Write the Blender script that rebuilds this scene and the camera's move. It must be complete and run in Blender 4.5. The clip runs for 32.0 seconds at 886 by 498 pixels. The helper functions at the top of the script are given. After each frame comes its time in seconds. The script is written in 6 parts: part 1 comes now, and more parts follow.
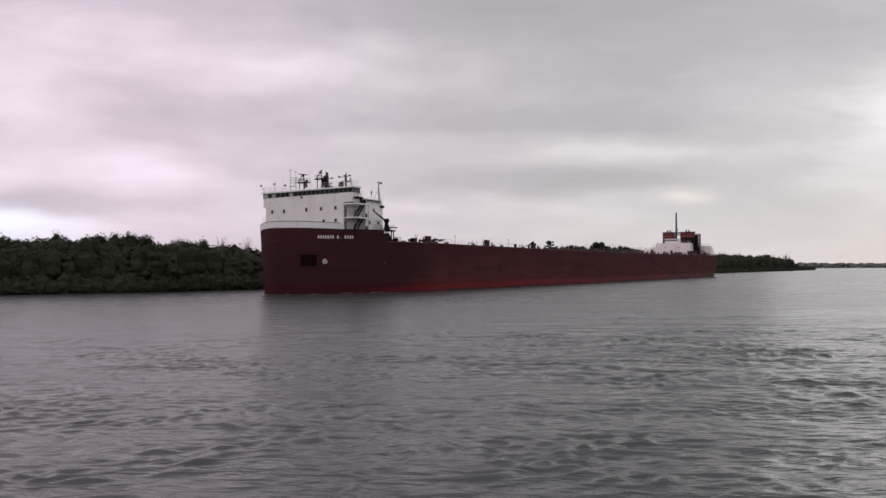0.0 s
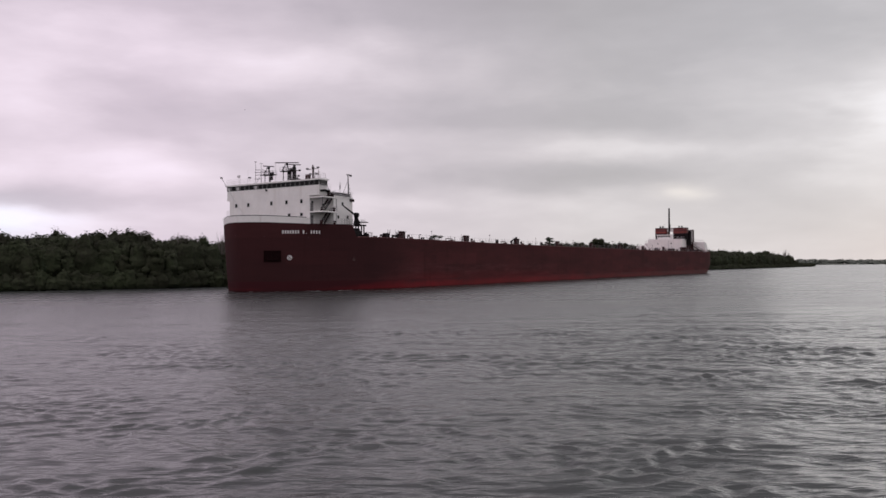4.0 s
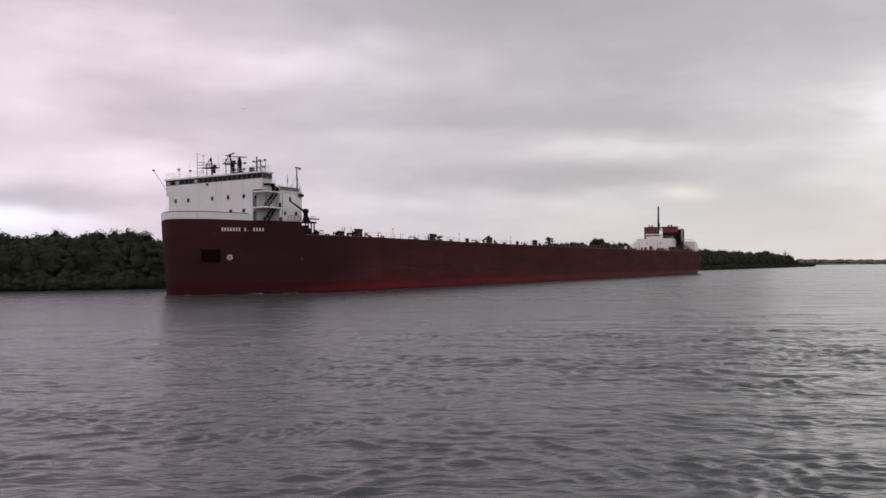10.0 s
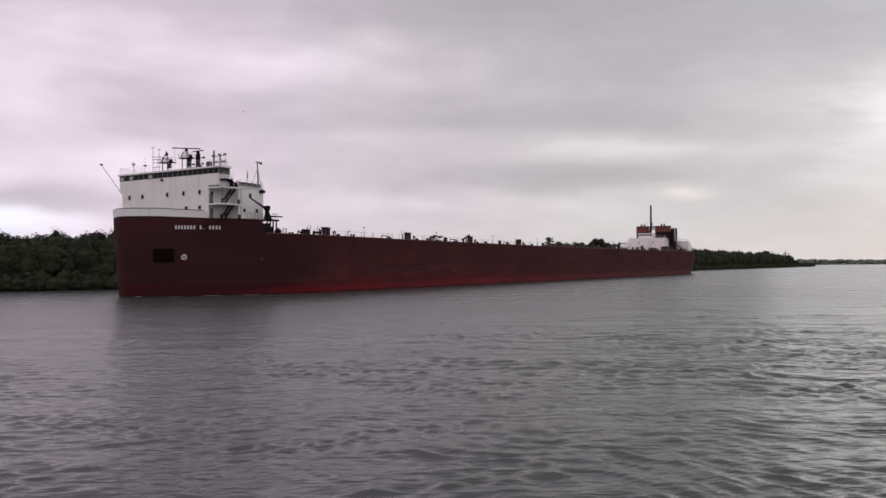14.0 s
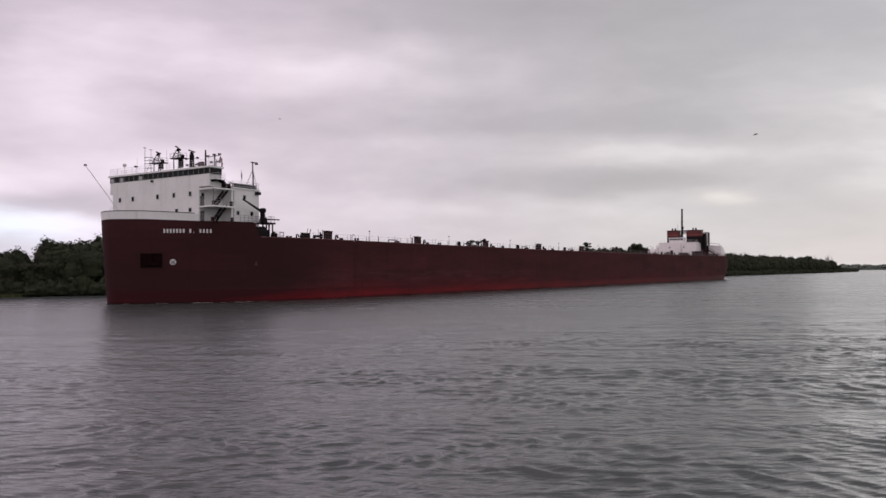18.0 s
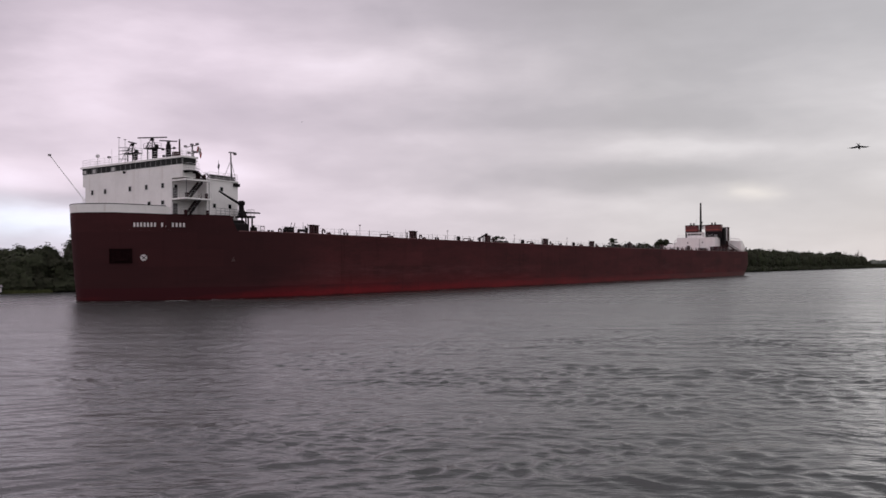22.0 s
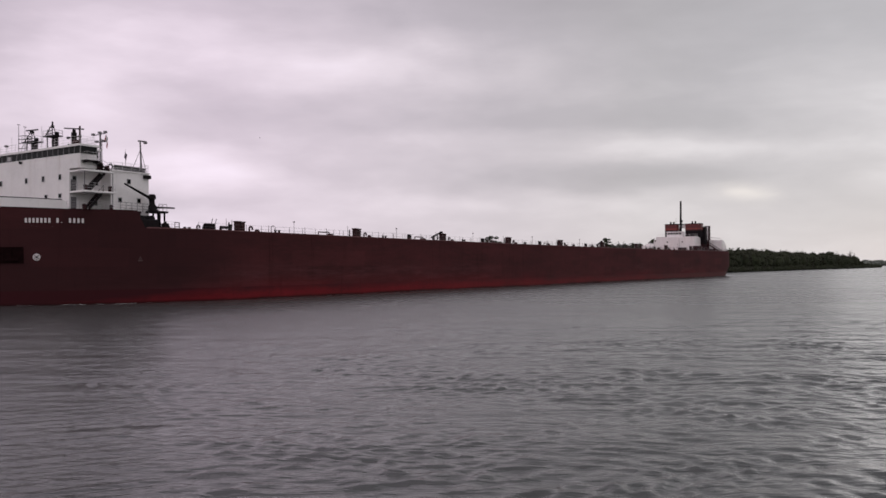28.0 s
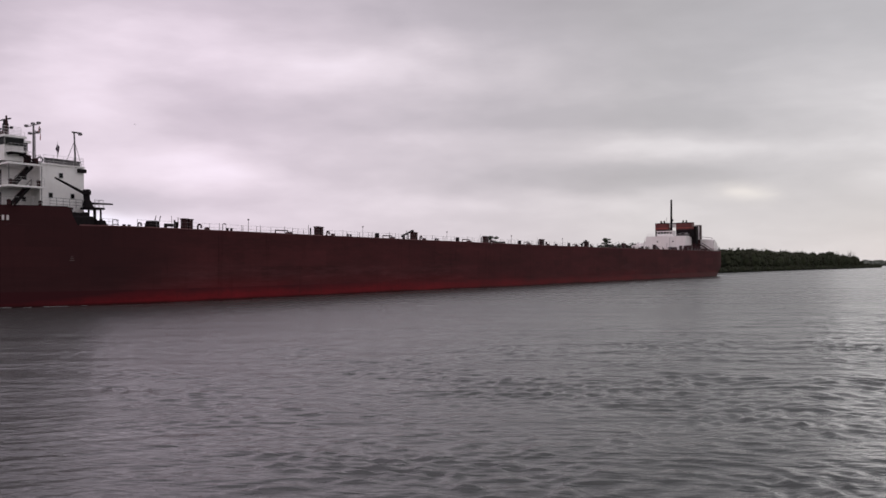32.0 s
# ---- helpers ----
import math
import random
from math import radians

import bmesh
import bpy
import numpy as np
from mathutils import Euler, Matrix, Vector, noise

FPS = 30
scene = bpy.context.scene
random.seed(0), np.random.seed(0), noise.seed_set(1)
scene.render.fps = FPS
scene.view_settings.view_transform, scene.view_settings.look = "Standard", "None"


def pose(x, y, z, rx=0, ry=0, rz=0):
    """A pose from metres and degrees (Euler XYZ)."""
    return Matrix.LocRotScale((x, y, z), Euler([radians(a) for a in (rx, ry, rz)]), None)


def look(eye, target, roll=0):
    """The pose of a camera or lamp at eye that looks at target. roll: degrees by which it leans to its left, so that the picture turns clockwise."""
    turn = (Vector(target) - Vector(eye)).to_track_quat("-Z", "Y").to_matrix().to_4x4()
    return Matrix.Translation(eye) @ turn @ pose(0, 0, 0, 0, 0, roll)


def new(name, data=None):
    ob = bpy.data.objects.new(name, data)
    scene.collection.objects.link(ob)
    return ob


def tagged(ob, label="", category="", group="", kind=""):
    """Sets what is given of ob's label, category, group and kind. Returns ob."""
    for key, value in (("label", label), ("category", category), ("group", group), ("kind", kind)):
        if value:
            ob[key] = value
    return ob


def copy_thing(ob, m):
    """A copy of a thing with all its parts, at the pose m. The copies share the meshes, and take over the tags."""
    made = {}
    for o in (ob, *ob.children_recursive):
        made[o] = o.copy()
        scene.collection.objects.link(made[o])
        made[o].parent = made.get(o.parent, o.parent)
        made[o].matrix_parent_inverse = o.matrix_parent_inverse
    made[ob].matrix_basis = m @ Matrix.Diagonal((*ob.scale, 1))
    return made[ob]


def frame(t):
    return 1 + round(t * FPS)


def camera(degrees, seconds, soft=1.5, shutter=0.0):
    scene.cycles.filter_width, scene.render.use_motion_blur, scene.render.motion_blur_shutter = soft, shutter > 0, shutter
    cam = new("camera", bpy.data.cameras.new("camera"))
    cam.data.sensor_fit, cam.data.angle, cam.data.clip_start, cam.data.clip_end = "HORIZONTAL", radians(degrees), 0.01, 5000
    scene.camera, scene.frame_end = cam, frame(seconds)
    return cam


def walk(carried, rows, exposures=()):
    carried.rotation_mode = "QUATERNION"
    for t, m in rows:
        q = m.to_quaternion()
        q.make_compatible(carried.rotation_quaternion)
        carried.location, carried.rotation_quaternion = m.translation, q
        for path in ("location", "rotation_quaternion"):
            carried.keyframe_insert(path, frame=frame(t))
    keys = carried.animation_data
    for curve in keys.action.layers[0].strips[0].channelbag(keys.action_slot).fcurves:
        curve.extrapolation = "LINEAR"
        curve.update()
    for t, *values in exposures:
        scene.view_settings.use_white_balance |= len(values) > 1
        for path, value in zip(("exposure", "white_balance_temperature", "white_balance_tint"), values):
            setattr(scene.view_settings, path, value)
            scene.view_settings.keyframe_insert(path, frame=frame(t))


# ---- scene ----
# One static camera on the bank of a river, panned a little; a lake freighter
# comes down the channel past a wooded far bank under an overcast sky.
# x: right, y: away from the camera, z: up; the water lies at z = 0.
EYE = Vector((0.0, 0.0, 4.10))
ROLL = -0.49


def aim(yaw, pitch):
    y, p = radians(yaw), radians(pitch)
    way = Vector((-math.sin(y) * math.cos(p), math.cos(y) * math.cos(p), math.sin(p)))
    return look(EYE, EYE + way * 100, ROLL)


cam = camera(50.58, 32.0, soft=1.6)
AIMS = [(0, 0.027, 1.273), (0.5, 0.008, 1.165), (1, 0.006, 1.114), (1.5, 0.006, 1.085), (2, 0.006, 1.062),
        (3.5, 0.006, 1.06), (9, 0.004, 1.06), (14.5, 0.003, 1.06), (16.0, 0.0, 1.058), (16.5, 0.0, 1.05),
        (17, 0.753, 1.081), (17.5, 1.858, 1.114), (18, 2.263, 1.40), (18.5, 2.865, 1.692), (19, 3.56, 1.543),
        (19.5, 3.726, 1.262), (20, 3.966, 1.197), (20.5, 4.015, 1.163), (21, 3.967, 1.108), (21.5, 3.919, 1.108),
        (22, 3.807, 1.16), (22.5, 3.708, 1.159), (23, 3.613, 1.157), (23.5, 3.486, 1.155), (24, 3.419, 1.154),
        (25.5, 3.419, 1.154), (29, 3.425, 1.153), (32, 3.42, 1.153)]
walk(cam, [(t, aim(y, p)) for t, y, p in AIMS], exposures=[(0, 0.15), (6, 0.15), (12, 0.15), (20, 0.15), (32, 0.15)])

# ---- light: overcast sky, a weak veiled sun ahead and to the right ----
SUN_AZ, SUN_EL = radians(44), radians(9)      # azimuth from +y towards +x
sun = new("sun", bpy.data.lights.new("sun", "SUN"))
sun.data.energy, sun.data.angle, sun.data.color = 0.22, radians(50), (1.0, 0.97, 0.96)
sun.matrix_world = look((200 * math.sin(SUN_AZ), 200 * math.cos(SUN_AZ), 200 * math.tan(SUN_EL)), (0, 0, 0))


class Nodes:
    """A short way to write node trees."""

    def __init__(self, tree):
        self.tree = tree

    def add(self, kind, props=None, **inputs):
        node = self.tree.nodes.new("ShaderNode" + kind)
        props = props or {}
        if "data_type" in props:
            node.data_type, node.blend_type = props["data_type"], props["blend_type"]
        if "operation" in props:
            node.operation = props["operation"]
        if "use_clamp" in props:
            node.use_clamp = props["use_clamp"]
        if "sky_type" in props:
            node.sky_type, node.sun_disc = props["sky_type"], False
            node.sun_elevation, node.sun_rotation = props["sun_elevation"], props["sun_rotation"]
        for key, value in inputs.items():
            self.put(node, key, value)
        return node

    def put(self, node, key, value):
        name = key.replace("_", " ")
        if key[0] == "i" and key[1:].isdigit():
            socket = node.inputs[int(key[1:])]
        else:
            socket = node.inputs[name]
        if isinstance(value, bpy.types.NodeSocket):
            self.tree.links.new(value, socket)
        else:
            socket.default_value = value

    def math(self, op, a, b=0.0, clamp=False):
        return self.add("Math", {"operation": op, "use_clamp": clamp}, i0=a, i1=b).outputs[0]

    def mix(self, fac, a, b, blend="MIX"):
        node = self.add("Mix", {"data_type": "RGBA", "blend_type": blend}, i0=fac, i6=a, i7=b)
        return node.outputs[2]

    def ramp(self, fac, stops):
        node = self.add("ValToRGB", None, Fac=fac)
        while len(node.color_ramp.elements) < len(stops):
            node.color_ramp.elements.new(0.5)
        for e, (pos, col) in zip(node.color_ramp.elements, stops):
            e.position = pos
            e.color = (*col, 1) if len(col) == 3 else col
        return node.outputs[0]


def build_world():
    world = bpy.data.worlds.new("overcast_sky")
    scene.world = world
    world.use_nodes = True
    n = Nodes(world.node_tree)
    world.node_tree.nodes.clear()
    sky = n.add("TexSky", {"sky_type": "NISHITA", "sun_disc": False, "sun_elevation": SUN_EL, "sun_rotation": SUN_AZ})
    clear = n.mix(1.0, sky.outputs[0], (0.10, 0.10, 0.10, 1), "MULTIPLY")
    way = n.add("TexCoord").outputs["Generated"]
    sep = n.add("SeparateXYZ", None, Vector=way)
    up = n.math("MAXIMUM", sep.outputs[2], 0.0)
    # bearing and height over the horizon, in degrees, pushed about by soft noise so that no bank has a clean edge
    bearing = n.math("MULTIPLY", n.math("ARCTAN2", sep.outputs[0], sep.outputs[1]), 57.2958)
    height = n.math("MULTIPLY", n.math("ARCSINE", sep.outputs[2]), 57.2958)
    deck = n.add("CombineXYZ", None, X=n.math("MULTIPLY", bearing, 0.085), Y=n.math("MULTIPLY", height, 0.26), Z=0.0).outputs[0]
    deck = n.add("Mapping", None, Vector=deck, Location=CLOUD_SHIFT, Rotation=(0, 0, -0.06)).outputs[0]
    warp = n.add("SeparateXYZ", None, Vector=n.add("TexNoise", None, Vector=deck, Scale=1.1, Detail=5.0, Roughness=0.5).outputs[1])
    bearing = n.math("ADD", bearing, n.math("MULTIPLY", n.math("SUBTRACT", warp.outputs[0], 0.5), 11.0))
    height = n.math("ADD", height, n.math("MULTIPLY", n.math("SUBTRACT", warp.outputs[1], 0.5), 3.0))
    big = n.add("TexNoise", None, Vector=deck, Scale=1.3, Detail=5.0, Roughness=0.48, Distortion=0.3)
    small = n.add("TexNoise", None, Vector=deck, Scale=4.5, Detail=5.0, Roughness=0.52)
    thick = n.math("ADD", n.math("MULTIPLY", big.outputs[0], 0.20), n.math("MULTIPLY", small.outputs[0], 0.07))
    thick = n.math("ADD", thick, 0.375)
    # the larger banks and thin places of the cloud deck, seen and added: bearing, height, half width, half depth,
    # thickness
    for az, el, wide, deep, amount in CLOUD_BANKS:
        u = n.math("MULTIPLY", n.math("SUBTRACT", bearing, az), 1 / wide)
        v = n.math("MULTIPLY", n.math("SUBTRACT", height, el), 1 / deep)
        far = n.math("ADD", n.math("MULTIPLY", u, u), n.math("MULTIPLY", v, v))
        bank = n.math("POWER", 2.71828, n.math("MULTIPLY", far, -1.0))
        thick = n.math("ADD", thick, n.math("MULTIPLY", bank, amount))
    cloud = n.ramp(thick, [(0.30, (0.93, 0.895, 0.93)), (0.43, (0.732, 0.69, 0.710)), (0.52, (0.588, 0.553, 0.574)), (0.64, (0.464, 0.44, 0.462)), (0.82, (0.36, 0.343, 0.36))])
    # an even veil low over the horizon
    low = n.math("SUBTRACT", 1.0, n.math("MULTIPLY", up, 6.0), clamp=True)
    low = n.math("MULTIPLY", n.math("POWER", low, 2.0), 0.20)
    cloud = n.mix(low, cloud, (0.69, 0.678, 0.705, 1))
    # lilac cast to the one side, neutral to the other
    side = n.math("MULTIPLY", n.math("SUBTRACT", 0.15, sep.outputs[0]), 1.9, clamp=True)
    side = n.math("MULTIPLY", side, n.math("ADD", 0.45, n.math("MULTIPLY", sep.outputs[1], 0.8)), clamp=True)
    cloud = n.mix(side, cloud, (1.06, 0.965, 1.07, 1), "MULTIPLY")
    side = n.math("MULTIPLY", n.math("SUBTRACT", sep.outputs[0], 0.12), 3.5, clamp=True)
    cloud = n.mix(side, cloud, (0.965, 0.995, 1.005, 1), "MULTIPLY")
    # overcast sky brightens towards the zenith
    high = n.math("MULTIPLY", n.math("SUBTRACT", up, 0.42), 1.8, clamp=True)
    high = n.math("MULTIPLY", high, n.math("SUBTRACT", 1.05, n.math("MULTIPLY", sep.outputs[0], 1.35)), clamp=True)
    # ... less so ahead, added to keep the near water dark
    high = n.math("MULTIPLY", high, n.math("SUBTRACT", 0.80, n.math("MULTIPLY", sep.outputs[1], 0.9)), clamp=True)
    cloud = n.mix(high, cloud, n.mix(1.0, cloud, (2.05, 1.93, 2.06, 1), "MULTIPLY"))
    # the sun's place, glowing through
    u = n.math("MULTIPLY", n.math("SUBTRACT", bearing, 13.6), 1 / 2.0)
    v = n.math("MULTIPLY", n.math("SUBTRACT", height, 4.2), 1 / 0.6)
    glow = n.math("POWER", 2.71828, n.math("MULTIPLY", n.math("ADD", n.math("MULTIPLY", u, u), n.math("MULTIPLY", v, v)), -1.0))
    cloud = n.mix(n.math("MULTIPLY", glow, 0.18), cloud, (1.0, 0.90, 0.70, 1), "ADD")
    # thinner, bluer cloud low over the wooded bank
    u = n.math("MULTIPLY", n.math("ADD", bearing, 29.0), 1 / 6.5)
    v = n.math("MULTIPLY", n.math("SUBTRACT", height, 2.6), 1 / 1.5)
    thin = n.math("POWER", 2.71828, n.math("MULTIPLY", n.math("ADD", n.math("MULTIPLY", u, u), n.math("MULTIPLY", v, v)), -1.0))
    cloud = n.mix(thin, cloud, (0.92, 1.09, 1.09, 1), "MULTIPLY")
    total = n.mix(0.96, clear, cloud)
    back = n.add("Background", None, Color=total, Strength=1.0)
    out = n.add("OutputWorld")
    world.node_tree.links.new(back.outputs[0], out.inputs[0])


CLOUD_SHIFT = (0.0, 0.3, 0.0)
# last row, mostly unseen: banks added to darken or lift the water's reflections
CLOUD_BANKS = ((-7.7, 12.2, 7.6, 1.6, -0.110), (9.8, 17.5, 12.5, 9.5, 0.165), (2.3, 9.1, 11.4, 1.0, 0.080), (-9.0, 9.9, 6.9, 1.0, 0.030), (11.4, 7.2, 6.9, 0.8, -0.130), (25.5, 8.1, 3.1, 2.8, -0.170), (5.7, 5.4, 9.0, 1.0, 0.150), (-2.2, 4.1, 9.0, 0.8, -0.060), (-17.8, 6.1, 5.2, 1.4, -0.140),
               (-23.0, 3.8, 4.8, 0.8, 0.080), (-25.5, 2.6, 6.5, 0.8, -0.270), (-28.0, 5.4, 4.5, 1.3, -0.150), (21.0, 2.0, 7.6, 1.6, 0.030), (-4.3, 7.8, 4.8, 0.8, -0.030), (-22.4, 13.5, 9.0, 1.7, -0.070), (-3.2, 15.5, 5.9, 2.1, 0.100), (18.2, 6.9, 5.5, 1.4, 0.020), (-24.7, 10.3, 4.5, 2.1, -0.100),
               (30, 38, 34, 16, 0.15), (0, 31, 34, 12, 0.22), (-32, 14, 5, 3, 0.13), (30, 27, 15, 7.5, 0.36), (39, 12, 8, 8, 0.14), (-60, 35, 22, 16, -0.05))
build_world()


# ---- materials ----
def rgb(c):
    return (*c, 1.0)


def surf(name, c1, c2, scale=2.0, rough=0.55, bump=0.15, metal=0.0, stretch=(1, 1, 1), spread=0.0, streak=None, fine=None, spec=0.5):
    """Paint or stone or leaf: two tones mixed by noise at two sizes, fine relief; spread: how far pieces differ; streak: colour of runs down the face."""
    m = bpy.data.materials.new(name)
    m.use_nodes = True
    n = Nodes(m.node_tree)
    bsdf = m.node_tree.nodes["Principled BSDF"]
    place = n.add("TexCoord").outputs["Object"]
    maps = n.add("Mapping", None, Vector=place, Scale=stretch).outputs[0]
    big = n.add("TexNoise", None, Vector=maps, Scale=scale, Detail=5.0, Roughness=0.6).outputs[0]
    grain = n.add("TexNoise", None, Vector=maps, Scale=fine or scale * 9, Detail=4.0, Roughness=0.65).outputs[0]
    both = n.math("ADD", n.math("MULTIPLY", big, 0.65), n.math("MULTIPLY", grain, 0.35))
    fac = n.ramp(both, [(0.36, (0, 0, 0)), (0.64, (1, 1, 1))])
    col = n.mix(fac, rgb(c1), rgb(c2))
    if streak:
        runs = n.add("Mapping", None, Vector=place, Scale=(0.9, 0.9, 0.05)).outputs[0]
        lines = n.add("TexNoise", None, Vector=runs, Scale=1.3, Detail=6.0, Roughness=0.7).outputs[0]
        col = n.mix(n.ramp(lines, [(0.55, (0, 0, 0)), (0.78, (0.75, 0.75, 0.75))]), col, rgb(streak))
    if spread:
        rnd = n.add("ObjectInfo").outputs["Random"]
        val = n.math("ADD", 1.0 - spread, n.math("MULTIPLY", rnd, 2 * spread))
        hsv = n.add("HueSaturation", None, Color=col, Value=val, Hue=n.math("ADD", 0.5 - spread * 0.06, n.math("MULTIPLY", rnd, spread * 0.12)))
        col = hsv.outputs[0]
    n.put(bsdf, "Base_Color", col)
    n.put(bsdf, "Roughness", n.math("ADD", rough - 0.1, n.math("MULTIPLY", grain, 0.2)))
    bsdf.inputs["Metallic"].default_value = metal
    bsdf.inputs["Specular IOR Level"].default_value = spec
    if bump:
        b = n.add("Bump", None, Strength=bump, Distance=0.05, Height=both)
        n.put(bsdf, "Normal", b.outputs[0])
    return m


def boot_material():
    """Red bottom paint; its upper edge is stained and worn away unevenly."""
    m = surf("red_boot_paint", (0.105, 0.0095, 0.0135), (0.19, 0.0150, 0.0200), 0.10, 0.6, 0.04, stretch=(1, 1, 2), streak=(0.04, 0.010, 0.010), fine=1.0, spec=0.04)
    n = Nodes(m.node_tree)
    bsdf = m.node_tree.nodes["Principled BSDF"]
    paint = bsdf.inputs["Base Color"].links[0].from_socket
    place = n.add("TexCoord").outputs["Object"]
    z = n.add("SeparateXYZ", None, Vector=place).outputs[2]
    wide = n.add("TexNoise", None, Vector=n.add("Mapping", None, Vector=place, Scale=(0.05, 0.05, 0.3)).outputs[0], Scale=1.0, Detail=6.0, Roughness=0.7).outputs[0]
    aft = n.add("SeparateXYZ", None, Vector=place).outputs[0]
    fore = n.math("MULTIPLY", n.math("SUBTRACT", 24.0, aft), 0.05, clamp=True)
    edge = n.math("ADD", n.math("ADD", z, n.math("MULTIPLY", fore, 1.7)), n.math("MULTIPLY", n.math("SUBTRACT", wide, 0.5), 3.2))
    worn = n.ramp(n.math("MULTIPLY", edge, 0.38), [(0.26, (0, 0, 0)), (0.88, (1, 1, 1))])
    faded = n.math("MULTIPLY", n.math("SUBTRACT", aft, 70.0), 0.004, clamp=True)
    col = n.mix(n.math("MULTIPLY", faded, 0.95), n.mix(worn, paint, (0.048, 0.0125, 0.0155, 1)), (0.062, 0.0145, 0.0165, 1))
    # darker towards the foot of the plating, with an uneven upper edge
    foot_dark = n.ramp(n.math("ADD", n.math("MULTIPLY", z, 0.5), n.math("MULTIPLY", n.math("SUBTRACT", wide, 0.5), 0.35)), [(0.06, (0.8, 0.8, 0.8)), (0.2, (0, 0, 0))])
    n.put(bsdf, "Base_Color", n.mix(foot_dark, col, (0.013, 0.0065, 0.0065, 1)))
    return m


def hull_material(*args, **kw):
    """Hull paint with pale fender scrapes low on the side and faint plate seams; the bow's shade is mixed in."""
    m = surf(*args, **kw)
    n = Nodes(m.node_tree)
    bsdf = m.node_tree.nodes["Principled BSDF"]
    paint = bsdf.inputs["Base Color"].links[0].from_socket
    place = n.add("TexCoord").outputs["Object"]
    at = n.add("SeparateXYZ", None, Vector=place)
    rub = n.add("TexNoise", None, Vector=n.add("Mapping", None, Vector=place, Scale=(0.12, 0.12, 1.1)).outputs[0], Scale=1.0, Detail=7.0, Roughness=0.72).outputs[0]
    where = n.add("TexNoise", None, Vector=n.add("Mapping", None, Vector=place, Scale=(0.035, 0.035, 0.12)).outputs[0], Scale=1.0, Detail=3.0).outputs[0]
    low = n.math("MULTIPLY", n.math("SUBTRACT", 5.6, at.outputs[2]), 0.5, clamp=True)
    scrape = n.math("MULTIPLY", n.ramp(rub, [(0.46, (0, 0, 0)), (0.70, (0.6, 0.6, 0.6))]), n.ramp(where, [(0.46, (0, 0, 0)), (0.58, (1, 1, 1))]))
    # shade on the bow, which faces the dark woods, mixed into the paint
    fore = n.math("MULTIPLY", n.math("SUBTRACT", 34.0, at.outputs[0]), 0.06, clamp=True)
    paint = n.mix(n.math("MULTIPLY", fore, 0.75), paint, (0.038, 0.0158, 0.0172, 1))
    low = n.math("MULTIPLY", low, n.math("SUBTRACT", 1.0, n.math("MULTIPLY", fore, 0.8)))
    col = n.mix(n.math("MULTIPLY", scrape, low), paint, (0.13, 0.048, 0.052, 1))
    red = n.math("MULTIPLY", n.math("SUBTRACT", 3.4, at.outputs[2]), 0.6, clamp=True)
    red = n.math("MULTIPLY", red, n.math("SUBTRACT", 1.0, fore))
    col = n.mix(n.math("MULTIPLY", red, n.ramp(where, [(0.40, (0, 0, 0)), (0.60, (0.45, 0.45, 0.45))])), col, (0.13, 0.010, 0.014, 1))
    seam = n.math("ABSOLUTE", n.math("SUBTRACT", n.math("FRACT", n.math("MULTIPLY", at.outputs[0], 1 / 9.15)), 0.5))
    col = n.mix(n.math("MULTIPLY", n.math("LESS_THAN", seam, 0.006), 0.12), col, (0.016, 0.005, 0.006, 1))
    # plates touched up at different times
    strake = n.math("FLOOR", n.math("MULTIPLY", at.outputs[2], 1 / 2.3))
    bay = n.math("FLOOR", n.math("ADD", n.math("MULTIPLY", at.outputs[0], 1 / 9.15), n.math("MULTIPLY", strake, 0.37)))
    plate = n.add("TexWhiteNoise", None, Vector=n.add("CombineXYZ", None, X=bay, Y=strake).outputs[0]).outputs["Value"]
    edge = n.add("TexNoise", None, Vector=n.add("Mapping", None, Vector=place, Scale=(0.10, 0.10, 0.35)).outputs[0], Scale=1.0, Detail=6.0, Roughness=0.7).outputs[0]
    old = n.math("MULTIPLY", n.ramp(plate, [(0.45, (0, 0, 0)), (1.0, (0.30, 0.30, 0.30))]), n.ramp(edge, [(0.40, (0.2, 0.2, 0.2)), (0.60, (1, 1, 1))]))
    col = n.mix(old, col, (0.024, 0.012, 0.013, 1))
    new_paint = n.math("MULTIPLY", n.ramp(plate, [(0.0, (0.22, 0.22, 0.22)), (0.25, (0, 0, 0))]), n.ramp(edge, [(0.40, (1, 1, 1)), (0.60, (0.3, 0.3, 0.3))]))
    col = n.mix(new_paint, col, (0.125, 0.034, 0.036, 1))
    n.put(bsdf, "Base_Color", col)
    return m


